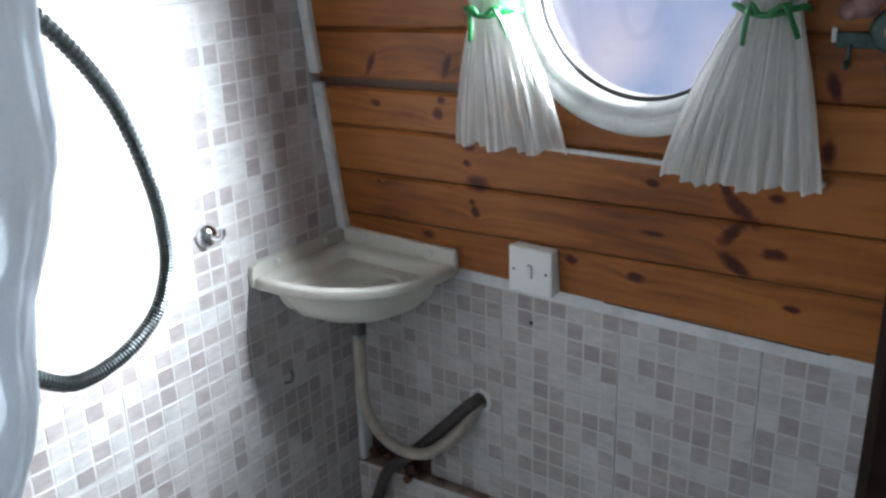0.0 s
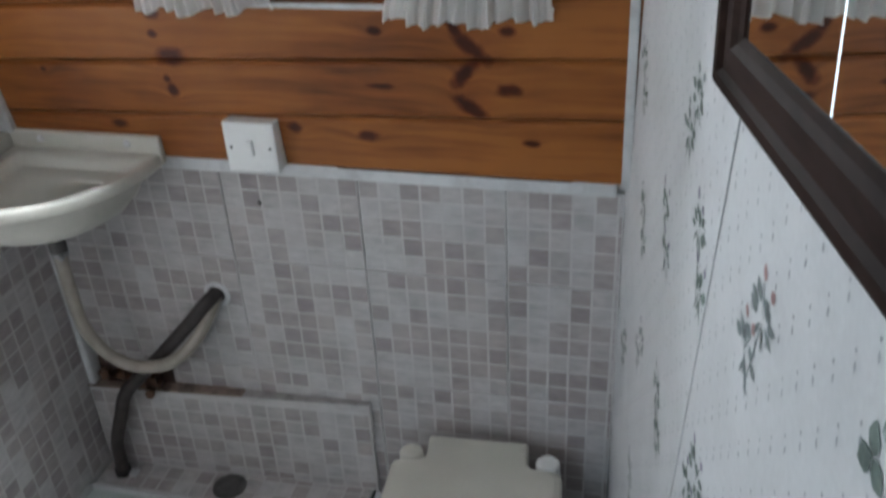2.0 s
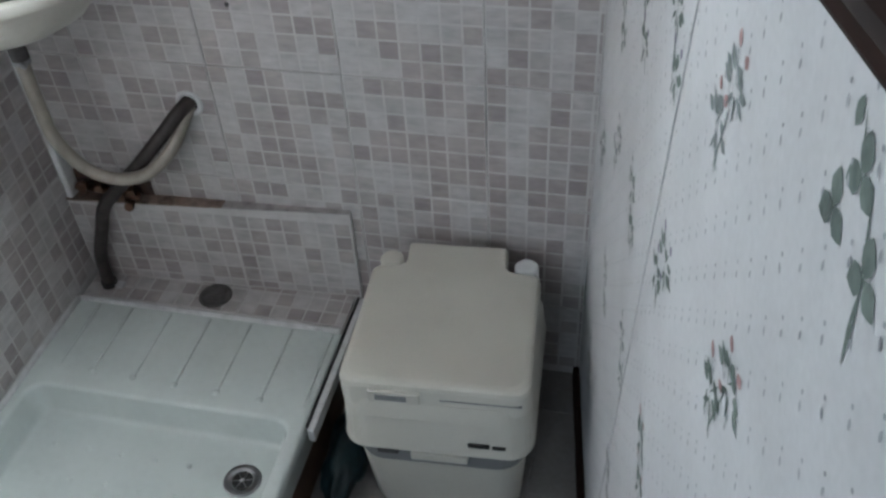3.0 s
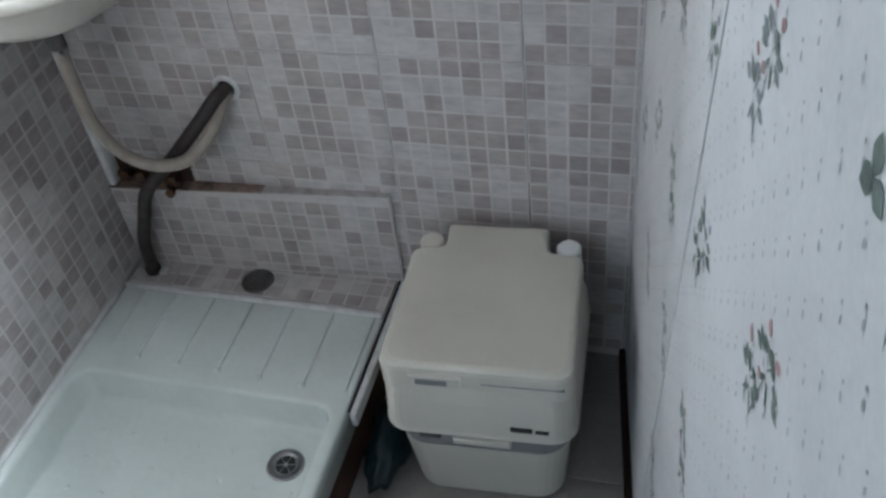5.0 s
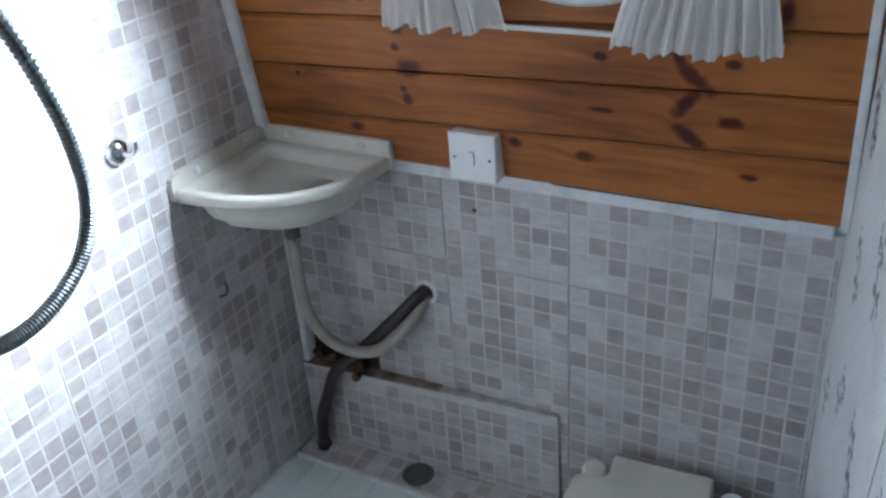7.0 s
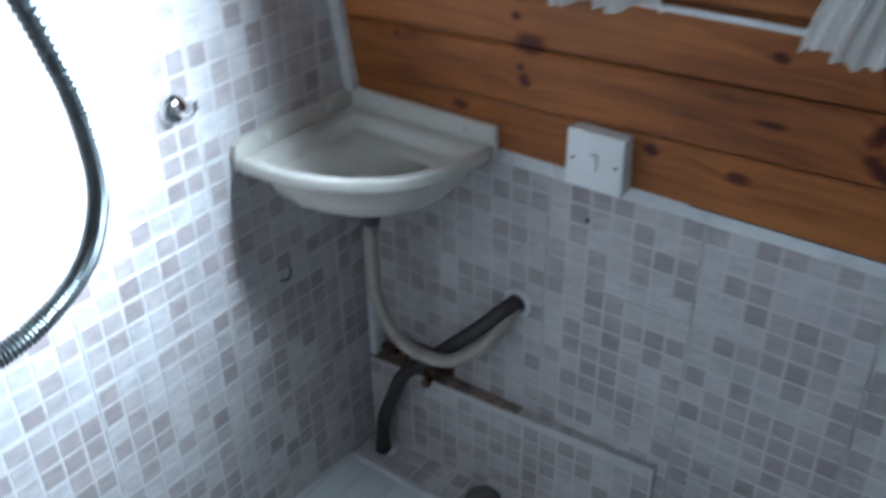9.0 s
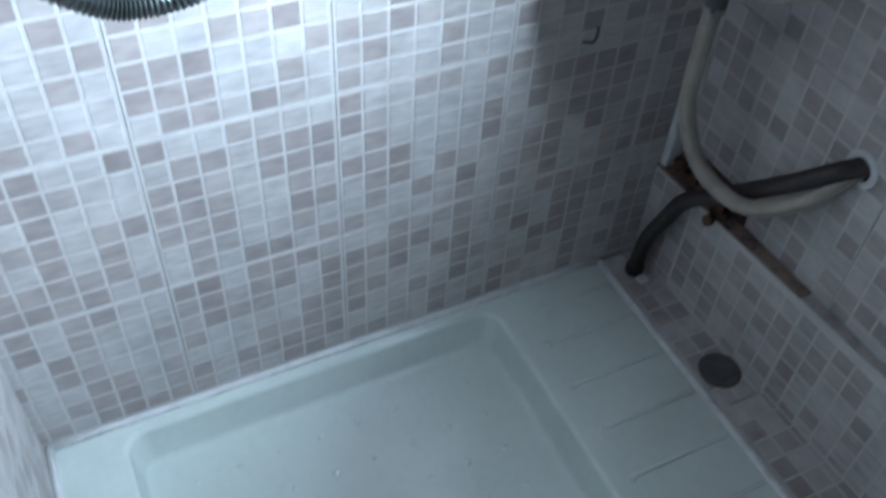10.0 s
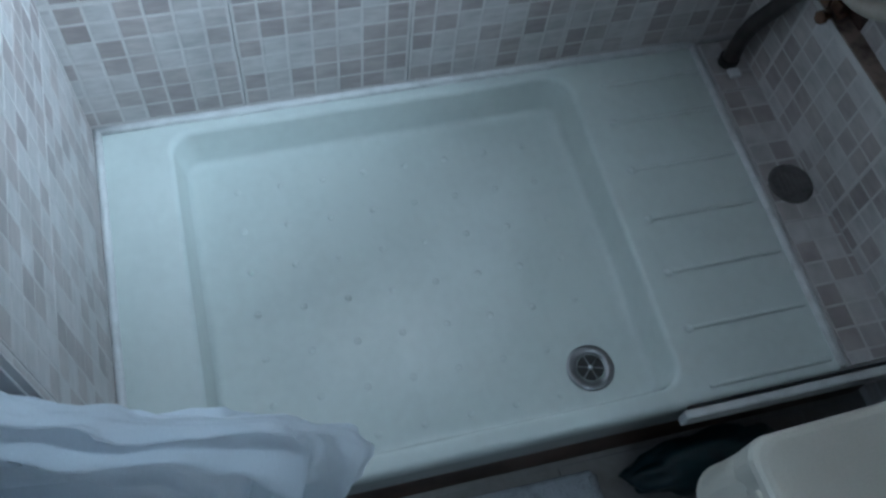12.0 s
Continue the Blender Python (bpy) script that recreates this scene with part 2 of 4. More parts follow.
MATM = mat("grey_bath_mat", (0.42, 0.43, 0.46), 0.95, vary=0.2, scale=30, fine=260, bump=0.9)
TEAL = mat("teal_plastic_bag", (0.004, 0.020, 0.026), 0.4, vary=0.3, scale=30, bump=0.5)
NET = cloth("white_curtain_cloth", (0.88, 0.875, 0.86), 0.50)
SHOWERC = cloth("pale_blue_shower_curtain", (0.80, 0.85, 0.91), 0.50)
PRINT = mat("grey_leaf_print", (0.46, 0.49, 0.54), 0.8, vary=0.1)
GREEN = mat("green_ribbon", (0.010, 0.16, 0.035), 0.35, vary=0.2, scale=60)
LEAF = mat("printed_leaf_green", (0.15, 0.19, 0.17), 0.75, vary=0.25, scale=60)
LEAF2 = mat("printed_leaf_grey", (0.23, 0.26, 0.26), 0.75, vary=0.2, scale=60)
SPECK = mat("printed_speckle", (0.37, 0.38, 0.40), 0.75, vary=0.2, scale=60)
SEAM = mat("paper_joint", (0.50, 0.50, 0.51), 0.8, vary=0.1)
CAPGREY = mat("grey_sealed_ledge", (0.38, 0.35, 0.34), 0.7, vary=0.15, scale=40)
BUD = mat("printed_red_bud", (0.40, 0.24, 0.235), 0.75, vary=0.2, scale=60)
BUD2 = mat("printed_violet_bud", (0.22, 0.19, 0.27), 0.75, vary=0.2, scale=60)
MIRROR = plain("mirror_silver", (0.86, 0.88, 0.88), 0.02, 1.0)
GLASS = plain("porthole_glass", (1, 1, 1), 0.0, 0.0, trans=1.0)
SCREW_AND_HOLE = plain("dark_screw_and_hole", (0.03, 0.03, 0.03), 0.4)
VENT = mat("dark_grey_vent", (0.095, 0.088, 0.085), 0.6, vary=0.2, scale=60)
PLAQUE_G = mat("green_enamel_plaque", (0.034, 0.070, 0.066), 0.4, vary=0.3, scale=50)
PLAQUE_P = mat("pink_enamel_flower", (0.30, 0.16, 0.15), 0.45, vary=0.2, scale=50)


# ---- mesh helpers ----
def part(name, bm, material, parent=None, label="", smooth=False):
    me = bpy.data.meshes.new(name)
    bmesh.ops.recalc_face_normals(bm, faces=bm.faces)
    bm.to_mesh(me)
    bm.free()
    for m in (material if isinstance(material, (list, tuple)) else [material]):
        me.materials.append(m)
    if smooth:
        me.shade_smooth()
    ob = new(name, me)
    if parent is not None:
        ob.parent = parent
        ob.matrix_parent_inverse = Matrix.Translation(parent.matrix_basis.translation).inverted()
    if label:
        ob["label"] = label
    return ob


def thing(name, at, label, category, group="", kind=""):
    ob = new(name)
    ob.location = at
    ob.empty_display_size = 0.05
    return tagged(ob, label, category, group, kind)


def box(lo, hi, bevel=0.0, seg=2, bm=None, m=None):
    bm = bm or bmesh.new()
    lo, hi = Vector(lo), Vector(hi)
    r = bmesh.ops.create_cube(bm, size=1)
    vs = r["verts"]
    for v in vs:
        v.co = Vector([(lo[i] + hi[i]) / 2 + v.co[i] * (hi[i] - lo[i]) for i in range(3)])
    if bevel:
        es = list({e for v in vs for e in v.link_edges})
        q = bmesh.ops.bevel(bm, geom=es, offset=bevel, segments=seg, profile=0.5, affect="EDGES")
        vs = list({v for f in q["faces"] for v in f.verts} | {v for v in vs if v.is_valid})
    if m is not None:
        bmesh.ops.transform(bm, matrix=m, verts=[v for v in vs if v.is_valid])
    return bm


def disc(c, axis, r, h, seg=24, bm=None, r2=None):
    bm = bm or bmesh.new()
    q = Vector(axis).to_track_quat("Z", "Y").to_matrix().to_4x4()
    bmesh.ops.create_cone(bm, cap_ends=True, segments=seg, radius1=r, radius2=r if r2 is None else r2, depth=h, matrix=Matrix.Translation(c) @ q)
    return bm


def lathe(profile, seg=40, m=Matrix(), bm=None):
    """Turns a list of (radius, height) round z."""
    bm = bm or bmesh.new()
    rings = []
    for r, h in profile:
        rings.append([bm.verts.new(m @ Vector((r * math.cos(2 * math.pi * i / seg), r * math.sin(2 * math.pi * i / seg), h))) for i in range(seg)])
    for a, b in zip(rings, rings[1:]):
        for i in range(seg):
            j = (i + 1) % seg
            bm.faces.new((a[i], a[j], b[j], b[i]))
    return bm


def catmull(pts, n=10):
    pts = [Vector(p) for p in pts]
    ext = [pts[0] * 2 - pts[1]] + pts + [pts[-1] * 2 - pts[-2]]
    out = []
    for i in range(1, len(ext) - 2):
        a, b, c, d = ext[i - 1:i + 3]
        for k in range(n):
            t = k / n
            out.append(0.5 * ((2 * b) + (c - a) * t + (2 * a - 5 * b + 4 * c - d) * t * t + (3 * b - a - 3 * c + d) * t ** 3))
    return out + [pts[-1]]


def tube(pts, r, seg=12, ribs=0.0, bm=None, step=None):
    """A tube along points; r a number or a function of the way along; ribs: depth of its corrugation."""
    bm = bm or bmesh.new()
    rings, up = [], Vector((0.3, 0.2, 0.9))
    for i, p in enumerate(pts):
        d = (pts[min(i + 1, len(pts) - 1)] - pts[max(i - 1, 0)]).normalized()
        x = d.cross(up).normalized()
        y = d.cross(x)
        up = -y if abs((-y).dot(up)) > 0.1 and (-y).dot(up) > 0 else y
        rr = (r(i / (len(pts) - 1)) if callable(r) else r) + (ribs if i % 2 else 0)
        rings.append([bm.verts.new(p + x * rr * math.cos(2 * math.pi * k / seg) + y * rr * math.sin(2 * math.pi * k / seg)) for k in range(seg)])
    for a, b in zip(rings, rings[1:]):
        best = min(range(seg), key=lambda o: sum((a[k].co - b[(k + o) % seg].co).length for k in range(0, seg, 3)))
        for k in range(seg):
            bm.faces.new((a[k], a[(k + 1) % seg], b[(k + 1 + best) % seg], b[(k + best) % seg]))
    bm.faces.new(rings[0][::-1])
    bm.faces.new(rings[-1])
    return bm


def loft(loops, close_ends=True, bm=None):
    """Skins closed loops of equal length."""
    bm = bm or bmesh.new()
    rings = [[bm.verts.new(p) for p in lp] for lp in loops]
    n = len(rings[0])
    for a, b in zip(rings, rings[1:]):
        for i in range(n):
            bm.faces.new((a[i], a[(i + 1) % n], b[(i + 1) % n], b[i]))
    if close_ends:
        bm.faces.new(rings[0][::-1])
        bm.faces.new(rings[-1])
    return bm


def round_rect(x0, y0, x1, y1, r, z, n=6):
    out = []
    for cx, cy, a0 in ((x1 - r, y1 - r, 0), (x0 + r, y1 - r, 90), (x0 + r, y0 + r, 180), (x1 - r, y0 + r, 270)):
        for k in range(n + 1):
            a = radians(a0 + 90 * k / n)
            out.append(Vector((cx + r * math.cos(a), cy + r * math.sin(a), z)))
    return out


# ---- large structure ----
def structure(name, bm, material, label, category):
    return tagged(part(name, bm, material), label, category, kind="structure")


floor = structure("floor", box((-0.3, -2.9, FLOOR - 0.05), (2.3, 0.25, FLOOR)), FLOORM, "pale vinyl floor beside the shower tray", "floor")
ceiling = structure("ceiling", box((-0.3, -2.9, CEIL), (2.3, 0.25, CEIL + 0.04)), PLASTER, "plain pale painted cabin ceiling", "ceiling")
wall_west = structure("wall_west", box((-0.06, -2.75, FLOOR), (-0.010, 0.06, CEIL)), GROUT, "shower wall clad in grey mosaic tiles", "wall")
wall_north = structure("wall_north", box((-0.010, 0.010, FLOOR), (2.2, 0.06, WOOD0 + 0.02)), GROUT, "low cabin wall clad in grey mosaic tiles", "wall")
wall_south = structure("wall_south", box((-0.010, -1.130, FLOOR), (0.535, -1.085, CEIL)), GROUT, "short tiled wall at the end of the shower", "wall")
wall_east = structure("wall_east", box((RIGHT, -1.205, FLOOR), (RIGHT + 0.05, 0.010, CEIL)), PAPER, "partition papered in white with small sprigs", "wall")
wall_corridor_east = structure("wall_corridor_east", box((2.15, -2.75, FLOOR), (2.2, 0.010, CEIL)), PLASTER, "plain corridor wall", "wall")
bm = box((-0.06, -2.75, FLOOR), (0.21, -2.70, CEIL))
box((1.11, -2.75, FLOOR), (2.2, -2.70, CEIL), bm=bm)
box((0.21, -2.75, FLOOR), (1.11, -2.70, 0.75), bm=bm)
box((0.21, -2.75, 1.45), (1.11, -2.70, CEIL), bm=bm)
wall_corridor_south = structure("wall_corridor_south", bm, PLASTER, "plain corridor wall with a window opening", "wall")


for i in range(4):
    for j in range(8):
        x, y = 0.594 + 0.2 * i, -1.50 + 0.2 * j
        part("floor_tile", box((x + 0.001, y + 0.001, FLOOR - 0.004), (min(x + 0.199, 1.24), y + 0.199, FLOOR + 0.0012), 0.0012, 1), FLOORM, floor)

# boarded cabin side with the round opening
def on_wood(x, z, out=0.0):
    """A point on the boarded side, 'out' metres into the room."""
    k = 1 / math.sqrt(1 + SLOPE * SLOPE)
    return Vector((x, wood_y(z) - out * k, z - out * SLOPE * k))


WOOD_M = Matrix.Translation(on_wood(PORT.x, PORT.z)) @ Matrix((Vector((1, 0, 0)), Vector((0, -SLOPE, 1)).normalized(), Vector((0, -1, -SLOPE)).normalized())).transposed().to_4x4()
HOLE = 0.190


RISE = 0.034                                       # the boards climb a little towards the papered wall


def board(z0, z1, y_in, y_out, x0, x1, v, bm, low=1.0, short=0.0):
    """A board of the slanted side between two heights in its own plane, cut round the opening where it meets it."""
    n = 1 if (z0 > HOLE or z1 < -HOLE) else 10
    mids = [(z0 + v + (z1 - z0 - 2 * v) * i / n, y_out) for i in range(n + 1)]
    rows = [(z0, y_in), (z0, y_out - v), *mids, (z1, y_out - v), (z1, y_in)]

    def half(q):
        return math.sqrt(max(0.0, HOLE * HOLE - q * q))

    sides = [(lambda q: x0, lambda q: x1)] if n == 1 else [(lambda q: x0, lambda q: -half(q)), (lambda q: half(q), lambda q: x1)]
    for west, (fa, fb) in zip((True, False), sides):
        if short and west:
            rows = [(z0, y_in), (z0, y_out - v), *[(z0 + v + (z1 - short - z0 - 2 * v) * i / n, y_out) for i in range(n + 1)], (z1 - short, y_out - v), (z1 - short, y_in)]
        elif short:
            rows = [(z0, y_in), (z0, y_out - v), *mids, (z1, y_out - v), (z1, y_in)]
        A, B = [[bm.verts.new(WOOD_M @ Vector((f(q), q + RISE * (f(q) + 0.05) * (low if q < z0 + 0.01 else 1.0), d))) for q, d in rows] for f in (fa, fb)]
        for k in range(len(rows) - 1):
            bm.faces.new((A[k], B[k], B[k + 1], A[k + 1]))
        for ends in (A, B):
            back = [bm.verts.new(WOOD_M @ Vector((WOOD_M.inverted() @ e.co).xy.to_3d() + Vector((0, 0, y_in)))) for e in ends]
            for k in range(len(rows) - 1):
                bm.faces.new((ends[k], ends[k + 1], back[k + 1], back[k]))
    return bm


bm = board(WOOD0 + 0.012 - PORT.z, 0.56, -0.045, -0.013, -PORT.x - 0.01, 2.18 - PORT.x, 0.001, bmesh.new(), 0.0)
wall_boarded = structure("wall_boarded", bm, BROWNPANEL, "inward-leaning cabin side lined with varnished pine boards", "wall")
PITCH = 0.0945
for k in range(10):
    q = (0.739 - PORT.z) * 1.010 + k * PITCH * 1.010
    short = 0.016 if k == 3 else 0.0                 # one board has shrunk west of the opening and left a dark gap above it
    b = board(q, q + PITCH * 1.010 - 0.0022, -0.012, 0.0008 * (k % 2), -PORT.x + 0.001, RIGHT + 0.028 - PORT.x, 0.0050, bmesh.new(), 0.0 if k == 0 else 1.0, short)
    part("plank", b, PINE, wall_boarded)


# ---- mosaic tiles ----
TILE_CACHE = {}
CELL = 0.25 / 7


def tile_mesh(u0, v0, u1, v1, rim):
    """One ceramic tile of the 0.25 m module, cut to the stretch given; 7 x 7 raised cells."""
    key = tuple(round(a, 4) for a in (u0, v0, u1, v1, rim))
    if key in TILE_CACHE:
        return TILE_CACHE[key]
    e, g, h, t = 0.0005 if rim < 0.004 else 0.0001, 0.0019, 0.0005, 0.008
    V, F, M = [], [], []

    def prism(a, b, c, d, z0, z1, inset, mi, bottom):
        n = len(V)
        V.extend([(a, b, z0), (c, b, z0), (c, d, z0), (a, d, z0), (a + inset, b + inset, z1), (c - inset, b + inset, z1), (c - inset, d - inset, z1), (a + inset, d - inset, z1)])
        F.extend([(n + i, n + (i + 1) % 4, n + 4 + (i + 1) % 4, n + 4 + i) for i in range(4)] + [(n + 4, n + 5, n + 6, n + 7)])
        M.extend([mi] * 5)

    prism(u0 + e, v0 + e, u1 - e, v1 - e, -t, 0.0, 0.0005, 0, False)
    for i in range(7):
        for j in range(7):
            a, c = max(i * CELL + g, u0 + rim), min((i + 1) * CELL - g, u1 - rim)
            b, d = max(j * CELL + g, v0 + rim), min((j + 1) * CELL - g, v1 - rim)
            if c - a > 0.003 and d - b > 0.003:
                prism(a, b, c, d, 0.0, h, 0.0007, 1, False)
    me = bpy.data.meshes.new("tile")
    me.from_pydata(V, [], F)
    me.materials.append(GROUT)
    me.materials.append(MOSAIC)
    me.polygons.foreach_set("material_index", M)
    me.update()
    TILE_CACHE[key] = me
    return me


def lay_tiles(parent, origin, u_dir, v_dir, u_first, v_first, u0, u1, v0, v1, rim=0.0031):
    """Tiles over u0..u1, v0..v1 of a plane through origin; joints of the module at u_first and v_first."""
    u_dir, v_dir = Vector(u_dir), Vector(v_dir)
    n = u_dir.cross(v_dir)
    rot = Matrix((u_dir, v_dir, n)).transposed().to_4x4()
    i0, j0 = math.floor((u0 - u_first) / 0.25 + 1e-6), math.floor((v0 - v_first) / 0.25 + 1e-6)
    i = i0
    while u_first + i * 0.25 < u1 - 0.004:
        j = j0
        while v_first + j * 0.25 < v1 - 0.004:
            a, b = u_first + i * 0.25, v_first + j * 0.25
            me = tile_mesh(max(0, u0 - a), max(0, v0 - b), min(0.25, u1 - a), min(0.25, v1 - b), rim)
            ob = new("tile", me)
            ob.parent = parent
            ob.matrix_basis = Matrix.Translation(Vector(origin) + u_dir * a + v_dir * b) @ rot
            j += 1
        i += 1


# ---- shower tray ----
TX1, TY0, TY1 = 0.592, -1.075, -0.112
tray = thing("shower_tray", (0.3, -0.6, FLOOR), "white acrylic shower tray with ribbed back shelf, set into a corner", "shower tray")


def tray_body():
    o = [round_rect(0.002, TY0 + 0.002, TX1, TY1, 0.008, -0.070, 8)]
    for d, z in ((0.0, -0.008), (0.001, -0.004), (0.004, -0.0008), (0.008, 0.0)):
        o.append(round_rect(0.002 + d, TY0 + 0.002 + d, TX1 - d, TY1 - d, 0.010, z, 8))
    for d, z in ((0.0, 0.0), (0.003, -0.0006), (0.0060, -0.0028), (0.0080, -0.0065), (0.0085, -0.010), (0.0175, -0.056), (0.0190, -0.0610), (0.0220, -0.0645), (0.0270, -0.0662), (0.034, -0.0665)):
        o.append(round_rect(0.020 + d, -0.976 + d, 0.570 - d, -0.336 - d, 0.036 - d * 0.4, z, 8))
    return loft(o)


part("basin_body", tray_body(), ACRYLIC, tray, smooth=True)
for ix, x in enumerate((0.058, 0.132, 0.221, 0.309, 0.398, 0.487, 0.573)):
    y0, y1 = -0.292 - 0.003 * ix, -0.124
    b = box((x - 0.0032, y0, -0.002), (x + 0.0032, y1, 0.0030), 0.0022, 2)
    part("rib", b, ACRYLIC, tray, smooth=True)
    if 0 < ix < 6:
        b = lathe([(0.0, 0.0042), (0.0045, 0.0034), (0.0068, 0.0012), (0.0075, -0.001)], 14, Matrix.Translation((x, y0, 0)))
        part("rib_stud", b, ACRYLIC, tray, smooth=True)
for i in range(7):
    for j in range(8):
        x, y = 0.104 + i * 0.0695, -0.887 + j * 0.0655
        if (x - 0.492) ** 2 + (y + 0.440) ** 2 < 0.06 ** 2 or x > 0.53:
            continue
        b = lathe([(0.0, 0.0016), (0.0030, 0.0013), (0.0052, 0.0003), (0.0062, -0.001)], 12, Matrix.Translation((x, y, -0.0665)))
        part("anti_slip_stud", b, ACRYLIC, tray, smooth=True)
DR = Matrix.Translation((0.492, -0.440, -0.0665))
drain = part("waste", lathe([(0.0, -0.012), (0.018, -0.012), (0.019, -0.004), (0.021, 0.0010), (0.026, 0.0022), (0.032, 0.0032), (0.0345, 0.0022), (0.0355, -0.001)], 36, DR), DULL, tray, "round chrome waste with a cross grid", smooth=True)
# flat near-black disc, the shade inside the waste put into its colour
part("waste_hole", disc((0.492, -0.440, -0.0656), (0, 0, 1), 0.0195, 0.001), SCREW_AND_HOLE, drain)
for k in range(6):
    a = radians(60 * k + 14)
    b = box((0.003, -0.0010, 0.0014), (0.0210, 0.0010, 0.0030), 0.0006, 1, m=DR @ Matrix.Rotation(a, 4, "Z"))
    part("grid_bar", b, DULL, drain)
part("grid_hub", lathe([(0.0, 0.0040), (0.0036, 0.0036), (0.0045, 0.001)], 14, DR), CHROME, drain, smooth=True)
part("skirt", box((0.577, -1.07, FLOOR), (0.587, -0.0, -0.072), 0.001, 1), BROWNPANEL, tray, "brown stained ply skirt under the rim")
part("edge_strip", box((0.597, -0.356, -0.034), (0.610, -0.012, -0.0010), 0.003, 2), WHITE, tray, "white plastic edging strip")
part("edge_gasket", box((0.5925, -0.350, -0.006), (0.5965, -0.012, 0.002), 0.0012, 1), BLACK, tray, "black rubber seal")
part("sealant", tube([Vector((0.003, -1.074 + 0.0958 * i, 0.002 + 0.0008 * math.sin(i * 1.7))) for i in range(11)], 0.0065, 8), WHITE, tray, "white silicone bead", smooth=True)
part("sealant", tube([Vector((0.003 + 0.0575 * i, -1.071, 0.002 + 0.0008 * math.sin(i * 1.3))) for i in range(10)], 0.0065, 8), WHITE, tray, "white silicone bead", smooth=True)

# tiled back shelf and low boxing behind the tray
shelf = structure("shelf", box((0.0, TY1, -0.07), (0.591, 0.010, -0.010)), GROUT, "narrow tiled shelf behind the shower tray", "shelf")
part("shelf_trim", tube([Vector((0.004 + 0.058 * i, TY1 - 0.001, 0.000)) for i in range(11)], 0.0065, 8), WHITE, shelf, "white silicone bead", smooth=True)
boxing = structure("boxing", loft([[Vector((0.002, -0.034, zz)), Vector((0.602, -0.010, zz + rise)), Vector((0.602, 0.012, zz + rise)), Vector((0.002, 0.012, zz))] for zz, rise in ((-0.01, 0.0), (0.205, 0.018))]), GROUT, "low pipe boxing with tiled face and dirty bare top", "boxing")
part("capping", loft([[Vector((0.002, -0.037, zz)), Vector((0.34, -0.0235, zz + 0.010)), Vector((0.34, 0.0, zz + 0.010)), Vector((0.002, 0.0, zz))] for zz in (0.206, 0.209)]), DIRT, boxing, "dirty bare wood capping")
part("capping", loft([[Vector((0.341, -0.0232, zz)), Vector((0.601, -0.0120, zz + 0.008)), Vector((0.601, 0.0, zz + 0.008)), Vector((0.341, 0.0, zz))] for zz in (0.216, 0.2185)]), CAPGREY, boxing, "grey sealed ledge")
vent = thing("vent", (0.293, -0.060, 0.0), "round dark grey vent let into the tiled shelf", "vent")
part("grille", lathe([(0.0, 0.0005), (0.026, 0.0), (0.028, 0.0015), (0.031, 0.0024), (0.0345, 0.0016), (0.0355, 0.0)], 36, Matrix.Translation((0.293, -0.060, 0.001))), VENT, vent, smooth=True)
for k in range(5):
    part("slat", box((0.293 - 0.022 + abs(k - 2) * 0.003, -0.060 - 0.0175 + k * 0.0085, 0.001), (0.293 + 0.022 - abs(k - 2) * 0.003, -0.0605 - 0.0145 + k * 0.0085, 0.0028), 0.0006, 1), VENT, vent)

# white trims
trim = structure("trim", box((0.270, -0.014, 0.708), (1.046, 0.008, 0.734), 0.003, 2), WHITE, "white plastic strip along the top of the tiles", "trim")
part("gap_filler", box((0.60, -0.024, 0.7345), (0.98, -0.016, 0.7372), 0.001, 1), BROWNPANEL, trim)
corner_trim = structure("corner_trim", box((0.0015, -0.032, 0.205), (0.016, 0.002, 0.64), 0.005, 2), WHITE, "white plastic corner strip between tiled walls", "trim")


def slanted_strip(z0, z1, x0, x1, a, b, name, label):
    bm = bmesh.new()
    lo = [on_wood(x0, z0, a), on_wood(x1, z0, a), on_wood(x1, z0, b), on_wood(x0, z0, b)]
    hi = [on_wood(x0, z1, a), on_wood(x1, z1, a), on_wood(x1, z1, b), on_wood(x0, z1, b)]
    loft([lo, hi], bm=bm)
    bmesh.ops.bevel(bm, geom=bm.edges[:], offset=0.002, segments=2, affect="EDGES")
    return structure(name, bm, WHITE, label, "trim")


slanted_strip(0.778, 1.088, 0.002, 0.026, -0.002, 0.014, "trim_lower", "white strip where pine boards meet tiles")
slanted_strip(1.108, 1.70, 0.002, 0.026, -0.002, 0.014, "trim_upper", "white strip where pine boards meet tiles")
slanted_strip(0.74, 1.70, RIGHT - 0.006, RIGHT + 0.007, -0.002, 0.010, "trim_east", "white strip where pine boards meet wallpaper")


# ---- porthole ----
port = thing("window_porthole", PORT, "round white-framed porthole in the boarded side", "window", kind="structure")
part("ring", lathe([(0.168, -0.055), (0.168, 0.004), (0.172, 0.009), (0.181, 0.010), (0.183, 0.006), (0.187, 0.005), (0.190, 0.013), (0.197, 0.017), (0.208, 0.015), (0.215, 0.008), (0.216, 0.001)], 72, WOOD_M), WHITE, port, "white moulded porthole ring", smooth=True)
g = part("pane", disc(WOOD_M @ Vector((0, 0, -0.030)), WOOD_M.to_3x3() @ Vector((0, 0, 1)), 0.168, 0.004, 64), GLASS, port)
g.visible_shadow = False
part("pane_seal", lathe([(0.163, -0.027), (0.168, -0.020), (0.169, -0.027)], 72, WOOD_M), BLACK, port, smooth=True)
part("hopper_bar", box((-0.160, 0.040, -0.028), (0.160, 0.058, -0.006), 0.003, 2, m=WOOD_M), WHITE, port, "white hopper frame across the pane")

